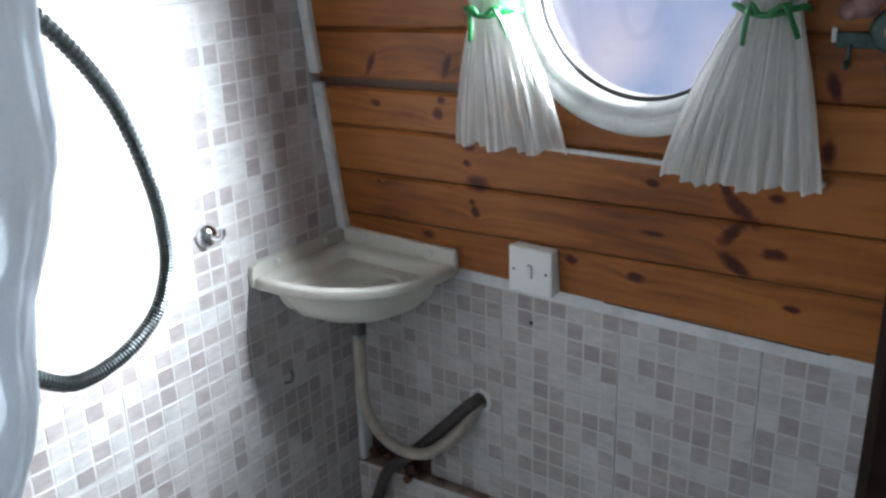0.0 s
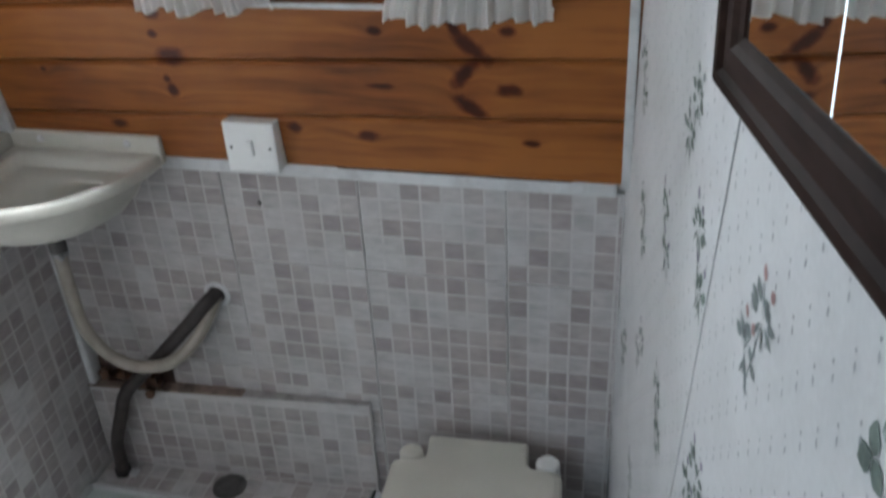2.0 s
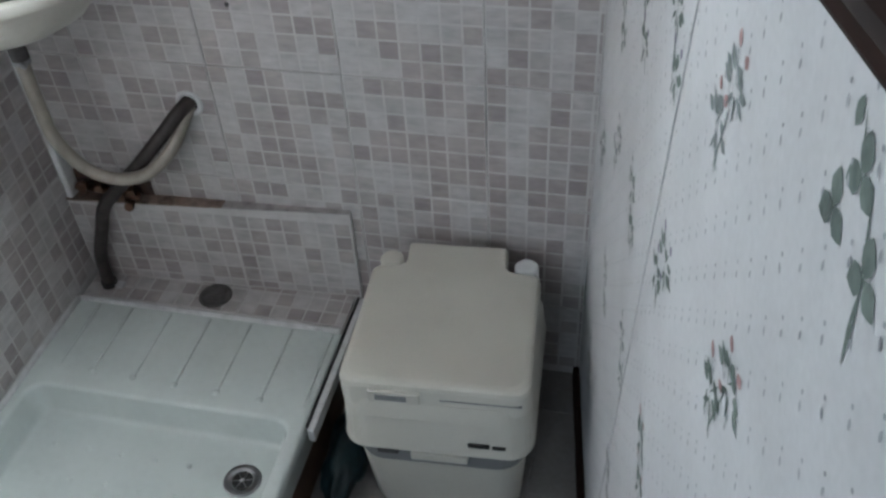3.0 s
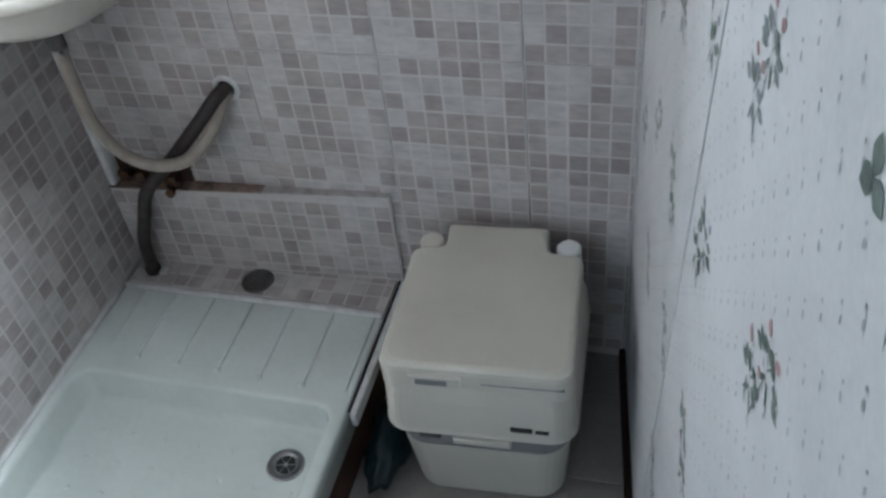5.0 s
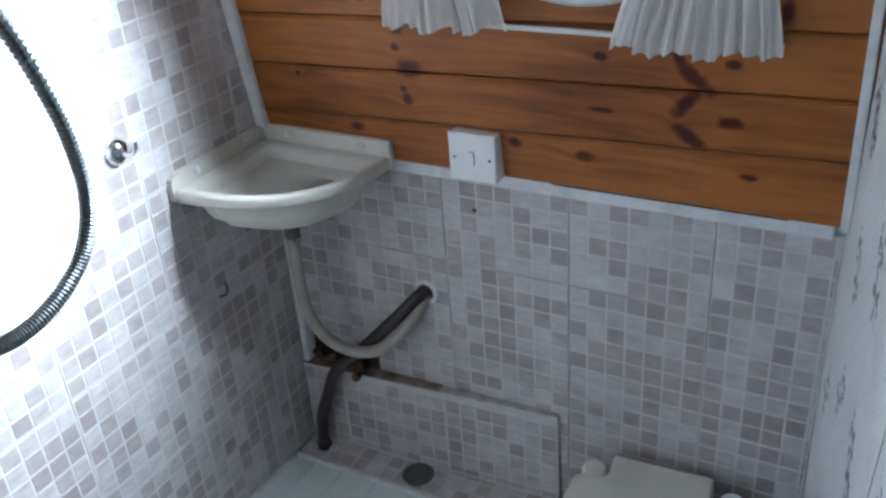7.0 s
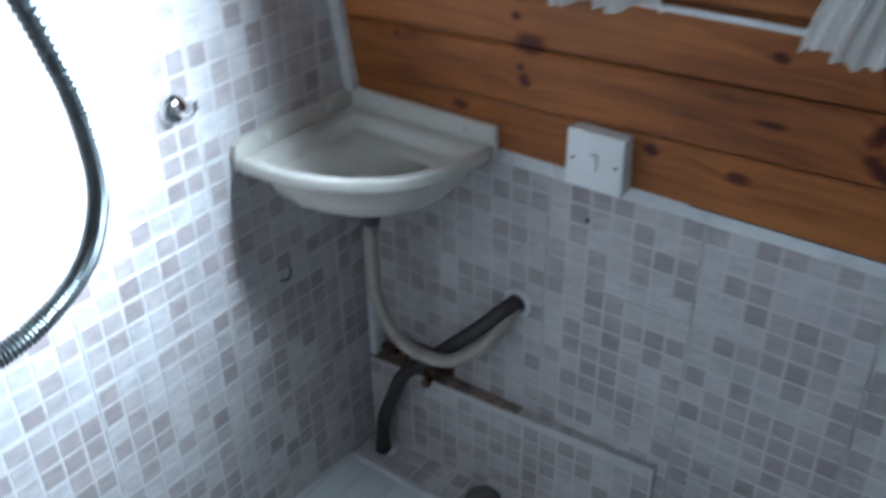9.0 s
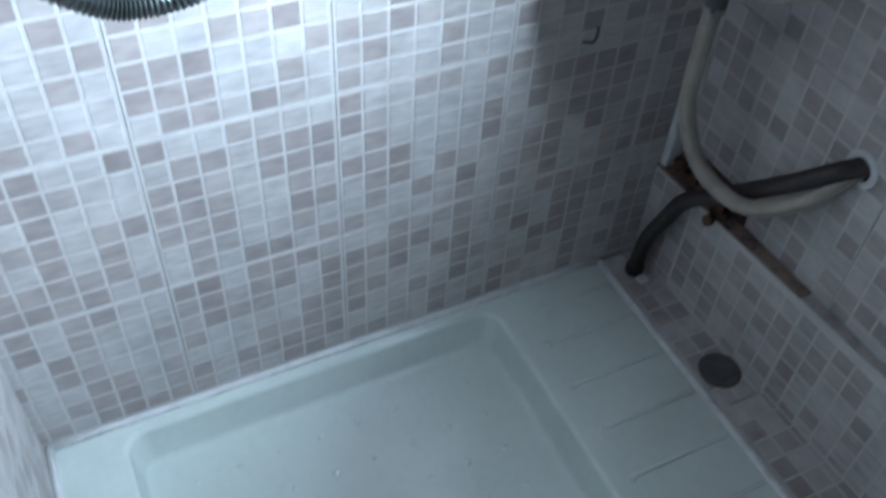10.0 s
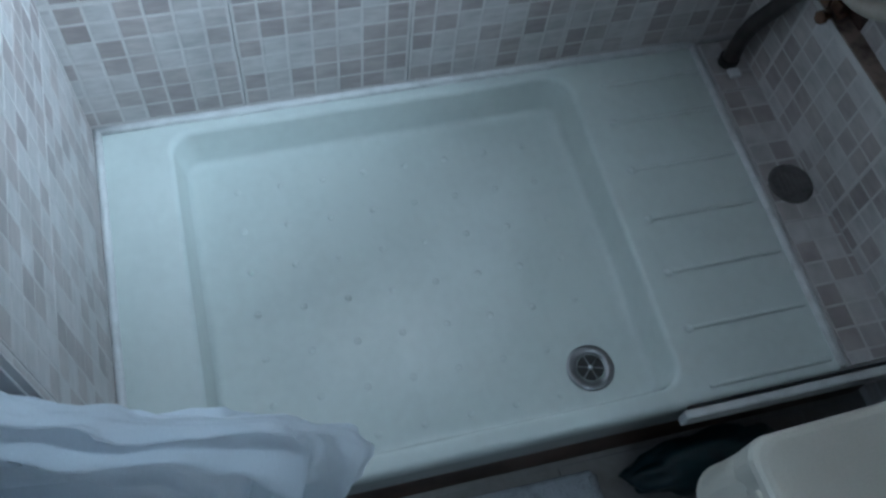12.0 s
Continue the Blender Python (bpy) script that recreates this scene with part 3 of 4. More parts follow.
# the towpath and water beyond, far off and out of focus
bm = bmesh.new()
bmesh.ops.create_grid(bm, x_segments=1, y_segments=1, size=1, matrix=Matrix.Translation((-0.6, 9.0, 1.5)) @ Matrix.Rotation(radians(90), 4, "X") @ Matrix.Diagonal((7, 5, 1, 1)))
OUT = bpy.data.materials.new("hazy_bank")
OUT.use_nodes = True
N, L = OUT.node_tree.nodes, OUT.node_tree.links
em, gp, nz, rp = N.new("ShaderNodeEmission"), N.new("ShaderNodeNewGeometry"), N.new("ShaderNodeTexNoise"), N.new("ShaderNodeValToRGB")
nz.inputs["Scale"].default_value, nz.inputs["Detail"].default_value = 0.55, 1.0
L.new(gp.outputs["Position"], nz.inputs["Vector"])
L.new(nz.outputs[0], rp.inputs[0])
e = rp.color_ramp.elements
e[0].position, e[0].color = 0.36, (0.40, 0.50, 0.78, 1)
e[1].position, e[1].color = 0.62, (0.88, 0.80, 0.92, 1)
L.new(rp.outputs[0], em.inputs[0])
em.inputs[1].default_value = 0.52
L.new(em.outputs[0], N["Material Output"].inputs[0])
structure("backdrop", bm, OUT, "hazy pale blue distance outside the porthole", "backdrop")


# ---- porthole curtains ----
def tied_curtain(xt, zt, xb0, xb1, zb, top, label, seed):
    """Gathered cloth tied at (xt, zt), flaring to xb0..xb1 at its hem and out again above the tie."""
    rng = random.Random(seed)
    cur = thing("curtain", on_wood(xt, zt), label, "curtain", "porthole curtains")
    nu, nv = 150, 46
    bm = bmesh.new()
    grid = []
    ph = [rng.uniform(0, 6.28) for _ in range(4)]
    for j in range(nv + 1):
        z = zb + (top - zb) * j / nv
        if z < zt:
            k = (z - zb) / (zt - zb)
            w0, w1 = xb0 + (xt - 0.040 - xb0) * k ** 1.25, xb1 + (xt + 0.040 - xb1) * k ** 1.25
            amp = 0.002 * (1 - k) ** 0.7 + 0.006
        else:
            k = (z - zt) / (top - zt)
            w0, w1 = xt - 0.040 - 0.05 * k ** 0.7, xt + 0.040 + 0.05 * k ** 0.7
            amp = 0.006 + 0.012 * k
        row = []
        for i in range(nu + 1):
            u = i / nu
            fold = math.sin(u * 2 * math.pi * 11 + ph[0] + 0.5 * math.sin(z * 9 + ph[1])) + 0.45 * math.sin(u * 2 * math.pi * 17 + ph[2] + z * 6) + 0.25 * math.sin(u * 2 * math.pi * 29 + ph[3])
            x = w0 + (w1 - w0) * u + 0.003 * math.sin(u * 50 + z * 20)
            bulge = 0.030 + 0.020 * math.sin(math.pi * u) * (1 if z < zt else 0.6)
            hem = (0.006 * math.sin(u * 19 + ph[1]) + 0.0012 * fold) if j == 0 else 0
            row.append(bm.verts.new(on_wood(x, z + hem + (0.008 * (u - 0.5) if j == 0 else 0), bulge + amp * fold)))
        grid.append(row)
    for a, b in zip(grid, grid[1:]):
        for i in range(nu):
            bm.faces.new((a[i], a[i + 1], b[i + 1], b[i]))
    part("cloth", bm, NET, cur, smooth=True)
    # ribbon
    pts = [on_wood(xt + 0.047 * math.cos(a), zt + 0.004 * math.sin(3 * a), 0.036 + 0.030 * math.sin(a)) for a in [2 * math.pi * i / 28 for i in range(29)]]
    part("ribbon", tube(pts, 0.0045, 8), GREEN, cur, "green ribbon tie", smooth=True)
    for sx, dz in ((1, -0.030), (-0.55, -0.042), (0.8, 0.012)):
        tail = catmull([on_wood(xt + 0.01 * sx, zt, 0.072), on_wood(xt + 0.028 * sx, zt + 0.010, 0.075), on_wood(xt + 0.045 * sx, zt + dz, 0.070)], 6)
        part("bow_tail", tube(tail, 0.0036, 6), GREEN, cur, smooth=True)
    return cur


tied_curtain(0.450, 1.247, 0.350, 0.566, 1.021, 1.56, "white gathered net curtain tied with green ribbon, sunlit", 3)
tied_curtain(0.878, 1.264, 0.722, 0.956, 1.012, 1.56, "white gathered net curtain tied with green ribbon, in shade", 8)
wire = thing("curtain_rail", on_wood(0.64, 1.008), "thin white rail under the porthole", "curtain rail")
part("rail", tube([on_wood(0.355 + 0.06 * i, 1.018, 0.010) for i in range(11)], 0.0045, 10), WHITE, wire, smooth=True)
wire2 = thing("curtain_rail", on_wood(0.64, 1.545), "thin white rail above the porthole", "curtain rail")
part("rail", tube([on_wood(0.30 + 0.07 * i, 1.545, 0.030) for i in range(11)], 0.0045, 10), WHITE, wire2, smooth=True)

# ---- key hooks ----
rack = thing("hook_rack", on_wood(1.005, 1.225), "small green enamel hook rack with pink flowers on pine boards", "hook rack")
MR = Matrix.Translation(on_wood(1.020, 1.218)) @ WOOD_M.to_3x3().to_4x4()
part("rail", box((-0.068, -0.011, 0.0), (0.068, 0.009, 0.006), 0.002, 2, m=MR), PLAQUE_G, rack)
part("arch", lathe([(0.0, 0.009), (0.022, 0.008), (0.028, 0.006), (0.030, 0.0)], 24, MR @ Matrix.Translation((0, 0.012, 0))), PLAQUE_G, rack, smooth=True)
part("arch_centre", lathe([(0.0, 0.0115), (0.010, 0.0105), (0.013, 0.007)], 20, MR @ Matrix.Translation((0, 0.012, 0))), PLAQUE_P, rack, smooth=True)
for sx in (-1, 1):
    for kx, ky, r in ((0.036, 0.044, 0.017), (0.055, 0.036, 0.013), (0.025, 0.056, 0.012)):
        part("flower", lathe([(0.0, 0.010), (r * 0.6, 0.008), (r, 0.003), (r, 0.0)], 14, MR @ Matrix.Translation((sx * kx, ky, 0))), PLAQUE_P, rack, smooth=True)
    part("end_stop", box((sx * 0.070 - 0.003, -0.004, 0.0), (sx * 0.070 + 0.003, 0.015, 0.008), 0.001, 1, m=MR), WHITE, rack)
for hx in (-0.050, 0.0, 0.050):
    pts = catmull([MR @ Vector((hx, -0.006, 0.006)), MR @ Vector((hx, -0.022, 0.009)), MR @ Vector((hx, -0.034, 0.016)), MR @ Vector((hx, -0.024, 0.024))], 6)
    part("hook", tube(pts, 0.0032, 8), PLAQUE_G, rack, smooth=True)

# ---- switch ----
sw = thing("light_switch", (0.461, -0.03, 0.77), "white pull-box light switch with rocker, on pine boards", "light switch")
part("back_box", box((0.4325, -0.056, 0.7405), (0.5185, -0.018, 0.8255), 0.003, 2), SWITCH, sw)
plate = part("face_plate", box((0.4315, -0.0675, 0.7395), (0.5195, -0.0563, 0.8265), 0.003, 3), SWITCH, sw)
part("rocker", box((0.4645, -0.0655, 0.770), (0.4745, -0.060, 0.796), 0.0015, 2, m=Matrix.Translation((0.475, -0.0685, 0.783)) @ Matrix.Rotation(radians(6), 4, "X") @ Matrix.Translation((-0.469, 0.0625, -0.783))), SWITCH, plate)
for x in (0.4425, 0.5085):
    part("screw", disc((x, -0.0677, 0.783), (0, 1, 0), 0.0026, 0.001, 12), SCREW_AND_HOLE, plate)

# ---- corner basin ----
BX, BY, BZ = 0.297, -0.298, 0.752              # reach of the rim along both walls, and its level
bas = thing("corner_basin", (0.1, -0.15, 0.66), "cream plastic corner wash basin fixed across two walls", "wash basin")


def quarter(inset, z, n=30):
    """Outline of the rim at one level: two straight backs and a bowed front."""
    cx, cy = 0.012 + inset * 0.9, -0.040 - inset * 0.9
    ex, ey = BX - inset, BY + inset
    pts = [Vector((cx, cy, z)), Vector((cx, ey, z))]
    for k in range(1, n):
        a = (math.pi / 2) * k / n
        pts.append(Vector((cx + (ex - cx) * math.sin(a) ** 0.84, cy + (ey - cy) * math.cos(a) ** 0.84, z)))
    pts.append(Vector((ex, cy, z)))
    return pts


def bowl_loop(inset, z, k=1.0, back=0.034, c=(0.135, -0.155)):
    """Outline of the bowl: the rim's curve drawn in, kept clear of both walls, scaled about the waste."""
    out = []
    for p in quarter(inset, z):
        x, y = max(p.x, 0.012 + back), min(p.y, -0.040 - back)
        out.append(Vector((c[0] + (x - c[0]) * k, c[1] + (y - c[1]) * k, z)))
    return out


loops = [bowl_loop(0.030, BZ - 0.094, 0.30, 0.05), bowl_loop(0.030, BZ - 0.092, 0.62, 0.05), bowl_loop(0.030, BZ - 0.080, 0.82, 0.05), bowl_loop(0.026, BZ - 0.055, 0.95, 0.05), bowl_loop(0.022, BZ - 0.027, 1.0, 0.045),
         quarter(0.012, BZ - 0.0245), quarter(0.003, BZ - 0.0235), quarter(0.0, BZ - 0.019), quarter(0.0, BZ - 0.006), quarter(0.002, BZ - 0.002), quarter(0.006, BZ), quarter(0.015, BZ - 0.0005),
         bowl_loop(0.018, BZ - 0.001, 1.0, 0.024), bowl_loop(0.021, BZ - 0.004, 1.0, 0.027), bowl_loop(0.023, BZ - 0.012, 0.995, 0.029), bowl_loop(0.023, BZ - 0.030, 0.975, 0.030), bowl_loop(0.023, BZ - 0.050, 0.935, 0.030),
         bowl_loop(0.023, BZ - 0.066, 0.86, 0.030), bowl_loop(0.023, BZ - 0.078, 0.74, 0.030), bowl_loop(0.023, BZ - 0.085, 0.56, 0.030), bowl_loop(0.023, BZ - 0.089, 0.14, 0.030)]
part("bowl", loft(loops), CREAM, bas, smooth=True)
part("upstand", loft([[Vector((x, y, z)) for x, y in ((0.001, yf), (0.013, yf), (0.013, -0.034), (0.001, -0.034))] for z, yf in ((BZ - 0.020, -0.300), (BZ + 0.008, -0.302), (BZ + 0.020, -0.299), (BZ + 0.027, -0.286))]), CREAM, bas)
part("upstand", box((0.0132, -0.047, BZ - 0.020), (0.300, -0.033, BZ + 0.030), 0.004, 3), CREAM, bas)
for p in ((0.0135, -0.238, 0.767), (0.0135, -0.100, 0.767)):
    part("screw_cap", lathe([(0.0, 0.006), (0.005, 0.0048), (0.0075, 0.0)], 14, Matrix.Translation(p) @ Matrix.Rotation(radians(90), 4, "Y")), WHITE, bas, smooth=True)
for p in ((0.075, -0.0475, 0.768), (0.240, -0.0475, 0.768)):
    part("screw_cap", lathe([(0.0, 0.006), (0.005, 0.0048), (0.0075, 0.0)], 14, Matrix.Translation(p) @ Matrix.Rotation(radians(90), 4, "X")), WHITE, bas, smooth=True)
part("plug_hole", lathe([(0.0, 0.0005), (0.012, 0.0005), (0.017, 0.003), (0.020, 0.0)], 20, Matrix.Translation((0.135, -0.155, BZ - 0.089))), CHROME, bas, smooth=True)
part("waste_tail", disc((0.110, -0.125, 0.628), (0, 0, 1), 0.015, 0.070, 20), VENT, bas, "dark green-grey waste tail")

# ---- hoses and valve under the basin ----
ph = thing("waste_hose", (0.1, -0.1, 0.3), "translucent grey waste hose from basin to wall", "hose")
pts = catmull([(0.110, -0.125, 0.598), (0.104, -0.120, 0.52), (0.095, -0.105, 0.42), (0.120, -0.090, 0.345), (0.170, -0.080, 0.315), (0.235, -0.070, 0.325), (0.290, -0.045, 0.375), (0.314, -0.012, 0.428), (0.319, 0.006, 0.440)], 10)
part("hose", tube(pts, 0.0125, 14), PVC, ph, smooth=True)
part("clip_band", disc((0.1095, -0.124, 0.588), (0, 0.05, 1), 0.0150, 0.008, 18), DULL, ph, "steel hose clip")
part("clip_screw", box((0.118, -0.142, 0.583), (0.126, -0.134, 0.593), 0.001, 1), DULL, ph)
bh = thing("supply_hose", (0.1, -0.05, 0.2), "dark brown rubber hose from wall into shelf", "hose")
pts = catmull([(0.324, 0.006, 0.450), (0.306, -0.028, 0.436), (0.270, -0.045, 0.395), (0.205, -0.052, 0.325), (0.150, -0.062, 0.270), (0.110, -0.066, 0.225), (0.082, -0.064, 0.160), (0.056, -0.066, 0.085), (0.050, -0.066, 0.002)], 10)
part("hose", tube(pts, 0.0135, 14), BROWNHOSE, bh, smooth=True)
part("end_sleeve", disc((0.050, -0.066, 0.008), (0, 0, 1), 0.0165, 0.014, 18), BLACK, bh, "black rubber end sleeve")
esc = thing("pipe_collar", (0.332, -0.002, 0.445), "round white plastic collar in the tiled wall", "collar")
part("collar", lathe([(0.017, 0.0), (0.017, 0.003), (0.024, 0.004), (0.027, 0.0)], 28, Matrix.Translation((0.321, -0.0015, 0.445)) @ Matrix.Rotation(radians(90), 4, "X")), WHITE, esc, smooth=True)
# no real opening: black disc coloured like the shaded inside of the collar
part("hole", disc((0.321, -0.0012, 0.445), (0, 1, 0), 0.018, 0.001, 24), BLACK, esc)
part("collar", box((0.066, -0.075, 0.0), (0.084, -0.055, 0.008), 0.003, 2), WHITE, esc)
vb = thing("valve", (0.10, -0.02, 0.22), "tarnished brass stop valves in a dark corner recess", "valve")
# a thin dark brown plate on the tiles draws the recess
part("recess", box((0.016, -0.0035, 0.198), (0.185, 0.004, 0.262), 0.002, 1), mat("dark_brown_recess", (0.060, 0.030, 0.022), 0.7, vary=0.3, scale=50), vb, "dark brown recess")
part("body", tube([Vector((0.030, -0.022, 0.235)), Vector((0.10, -0.022, 0.232)), Vector((0.165, -0.022, 0.222))], 0.009, 14), BRASS, vb, smooth=True)
for x, zz in ((0.045, 0.236), (0.085, 0.244), (0.130, 0.226), (0.155, 0.240)):
    part("nut", disc((x, -0.024, zz), (1, 0.2, 0.1), 0.0145, 0.014, 6), BRASS, vb)
for x, zz in ((0.060, 0.250), (0.150, 0.212)):
    part("spindle", tube([Vector((x, -0.024, zz)), Vector((x + 0.004, -0.046, zz + 0.006))], 0.005, 10), BRASS, vb, smooth=True)
    part("knob", disc((x + 0.005, -0.050, zz + 0.007), (0.1, -1, 0.2), 0.010, 0.007, 8), BRASS, vb)

# ---- small fixings on the tiles ----
hk = thing("towel_hook", (0.0, -0.383, 0.866), "round chrome hook on the tiled shower wall", "hook")
HM = Matrix.Translation((0.0015, -0.388, 0.862)) @ Matrix.Rotation(radians(90), 4, "Y")
part("rose", lathe([(0.0, 0.017), (0.008, 0.0165), (0.016, 0.013), (0.021, 0.007), (0.023, 0.002), (0.023, 0.0)], 36, HM), CHROME, hk, smooth=True)
part("peg", tube(catmull([(0.014, -0.387, 0.860), (0.024, -0.383, 0.857), (0.031, -0.379, 0.860), (0.034, -0.377, 0.868)], 6), 0.0045, 12), CHROME, hk, smooth=True)
part("peg_end", box((0.029, -0.3825, 0.862), (0.039, -0.3725, 0.878), 0.0025, 2), CHROME, hk)
sp = thing("plug_hole", (0.440, 0.0, 0.648), "small dark empty screw hole in a tile", "screw hole")
# the hole's inner shade is only a dark disc on the tile
part("hole", disc((0.440, -0.0012, 0.648), (0, 1, 0), 0.0042, 0.001, 14), SCREW_AND_HOLE, sp)
cl = thing("wire_clip", (0.0, -0.226, 0.503), "small bent metal clip in a tile joint", "clip")
part("clip", tube(catmull([(0.001, -0.238, 0.498), (0.010, -0.228, 0.500), (0.010, -0.222, 0.510), (0.001, -0.216, 0.516)], 5), 0.0022, 8), VENT, cl, smooth=True)
sh = thing("shower_hose", (0.03, -0.6, 0.8), "dark corrugated metal shower hose looping on the tiles", "shower hose")
pts = catmull([(0.330, -1.010, 1.48), (0.325, -0.900, 1.37), (0.322, -0.800, 1.270), (0.320, -0.743, 1.185), (0.320, -0.712, 1.090), (0.320, -0.702, 1.020), (0.320, -0.707, 0.965), (0.320, -0.735, 0.915), (0.320, -0.785, 0.884), (0.320, -0.840, 0.874), (0.320, -0.880, 0.888), (0.320, -0.940, 0.940), (0.320, -1.000, 1.010), (0.320, -1.030, 1.075)], 26)
part("hose", tube(pts, 0.0086, 12, ribs=0.0016), GREYHOSE, sh, smooth=False)
part("end_nut", tube([Vector((0.320, -1.024, 1.060)), Vector((0.320, -1.034, 1.086))], 0.0125, 6), CHROME, sh, "chrome hose nut")
part("end_nut", tube([Vector((0.330, -1.004, 1.470)), Vector((0.330, -1.016, 1.492))], 0.0120, 6), CHROME, sh, "chrome hose nut")
mx_ = thing("shower_mixer", (0.32, -1.05, 1.11), "small chrome shower mixer on the tiled end wall", "shower mixer")
part("body", tube([Vector((0.245, -1.035, 1.10)), Vector((0.395, -1.035, 1.10))], 0.020, 20), CHROME, mx_, smooth=True)
for x in (0.250, 0.390):
    part("rose", disc((x, -1.068, 1.10), (0, 1, 0), 0.026, 0.018, 24), CHROME, mx_)
    part("handle", disc((x, -1.010, 1.10), (0, 1, 0), 0.018, 0.040, 10), CHROME, mx_)
hd = thing("hand_shower", (0.33, -1.04, 1.50), "chrome hand shower on a wall bracket", "hand shower")
part("bracket", disc((0.330, -1.062, 1.49), (0, 1, 0), 0.020, 0.028, 20), CHROME, hd)
part("handle", tube([Vector((0.330, -1.015, 1.47)), Vector((0.330, -1.020, 1.55)), Vector((0.330, -1.000, 1.60))], 0.0125, 16), CHROME, hd, smooth=True)
part("spray_head", disc((0.330, -0.985, 1.605), (0, 0.5, -1), 0.034, 0.018, 28), CHROME, hd)

# ---- portable toilet ----
PX0, PX1, PY0, PY1 = 0.666, 0.990, -0.402, -0.050
pt = thing("portable_toilet", (0.855, -0.25, FLOOR), "ivory plastic portable toilet with closed lid", "portable toilet")


def body_loops(levels):
    return loft([round_rect(PX0 + a, PY0 + b, PX1 - a, PY1 - c, r, z, 6) for a, b, c, r, z in levels])


part("waste_tank", body_loops([(0.032, 0.040, 0.02, 0.045, FLOOR), (0.024, 0.030, 0.015, 0.05, FLOOR + 0.014), (0.013, 0.016, 0.012, 0.05, -0.012), (0.012, 0.015, 0.012, 0.05, -0.006)]), POTTI, pt, smooth=False)
part("seal_band", body_loops([(0.014, 0.016, 0.014, 0.05, -0.006), (0.010, 0.012, 0.014, 0.05, 0.052)]), POTTI_GREY, pt, "grey band between the tanks")
part("upper_tank", body_loops([(0.003, 0.003, 0.010, 0.045, 0.046), (-0.003, -0.003, 0.006, 0.045, 0.052), (-0.001, -0.001, 0.006, 0.045, 0.060), (0.002, 0.003, 0.030, 0.045, 0.130), (0.008, 0.009, 0.060, 0.045, 0.165)]), POTTI, pt)


def lid_outline(z, d=0.0, top=0.0):
    """Lid seen from above: rounded front, and notches for two caps at the back."""
    a, b = PX0 + 0.004 + d, PX1 - 0.004 - d
    f, k = PY0 + 0.010 + d + top * 0.004, -0.046 - d
    back = -0.110 - d
    pts = []

    def arc(cx, cy, r, a0, a1, n=6):
        for i in range(n + 1):
            t = radians(a0 + (a1 - a0) * i / n)
            pts.append(Vector((cx + r * math.cos(t), cy + r * math.sin(t), z)))

    arc(b - 0.028, f + 0.028, 0.028, -90, 0)
    pts.append(Vector((b - 0.004, f + 0.16, z)))
    arc(b - 0.022, back - 0.020, 0.018, 0, 90)
    arc(0.934, back + 0.018, 0.018, 270, 180, 4)
    arc(0.910 - d, k - 0.006, 0.006, 0, 90, 3)
    arc(0.736 + d, k - 0.006, 0.006, 90, 180, 3)
    arc(0.718, back + 0.018, 0.018, 0, -90, 4)
    arc(a + 0.022, back - 0.020, 0.018, 90, 180)
    pts.append(Vector((a + 0.004, f + 0.16, z)))
    arc(a + 0.028, f + 0.028, 0.028, 180, 270)
    return pts


part("lid", loft([lid_outline(0.152), lid_outline(0.196), lid_outline(0.204, 0.002), lid_outline(0.208, 0.006), lid_outline(0.2100, 0.013)]), POTTI, pt)
part("front_seam", box((0.840, PY0 + 0.0085, 0.1785), (0.972, PY0 + 0.014, 0.1800), 0.0), POTTI_GREY, pt)
lt = part("latch", box((0.722, PY0 + 0.0040, 0.168), (0.808, PY0 + 0.016, 0.194), 0.002, 2), POTTI, pt, "ivory lid latch")
# raised grey block, its darker colour stands in for shade in the slot
part("latch_slot_shade", box((0.734, PY0 + 0.0030, 0.174), (0.786, PY0 + 0.010, 0.188), 0.001, 1), POTTI_GREY, lt)
for x in (0.706, 0.954):
    part("filler_cap" if x < 0.8 else "pump_cap", lathe([(0.0, 0.210), (0.018, 0.209), (0.0215, 0.205), (0.0225, 0.184), (0.0225, 0.120)], 26, Matrix.Translation((x, -0.096, 0))), POTTI if x < 0.8 else SWITCH, pt, smooth=False)
part("valve_handle", box((0.783, PY0 + 0.000, 0.022), (0.882, PY0 + 0.03, 0.040), 0.003, 2), POTTI, pt, "pale sliding valve handle")
part("valve_latch", box((0.722, PY0 + 0.008, 0.020), (0.760, PY0 + 0.03, 0.044), 0.004, 2), VENT, pt)
part("brand_mark", box((0.884, PY0 - 0.0035, 0.078), (0.920, PY0 + 0.006, 0.086), 0.0), BLACK, pt, "dark printed bar")
part("brand_mark", box((0.925, PY0 - 0.0035, 0.078), (0.947, PY0 + 0.006, 0.083), 0.0), BLACK, pt, "dark printed bar")

# ---- on the floor ----
bmat = thing("bath_mat", (0.80, -0.72, FLOOR), "pale grey bath mat with a bound edge on the vinyl floor", "bath mat")
b = box((0.612, -1.15, FLOOR + 0.002), (1.02, -0.455, FLOOR + 0.016), 0.006, 2)
part("woven_top", b, MATM, bmat)
part("binding", tube([Vector((0.622 + 0.039 * i, -0.458, FLOOR + 0.012)) for i in range(11)], 0.0075, 8), MATM, bmat, smooth=True)
bag = thing("teal_bag", (0.655, -0.30, FLOOR), "dark teal plastic bag tucked beside the portable toilet", "bag")
b = bmesh.new()
bmesh.ops.create_icosphere(b, subdivisions=4, radius=1)
for v in b.verts:
    n_ = noise.noise(v.co * 2.6) * 0.22 + noise.noise(v.co * 7) * 0.08
    q = v.co * (1 + n_)
    v.co = Vector((min(0.684, max(0.598, 0.642 + q.x * 0.042)), -0.290 + q.y * 0.125, max(FLOOR + 0.0015, FLOOR + 0.036 + q.z * 0.048)))
part("bag", b, TEAL, bag, smooth=True)
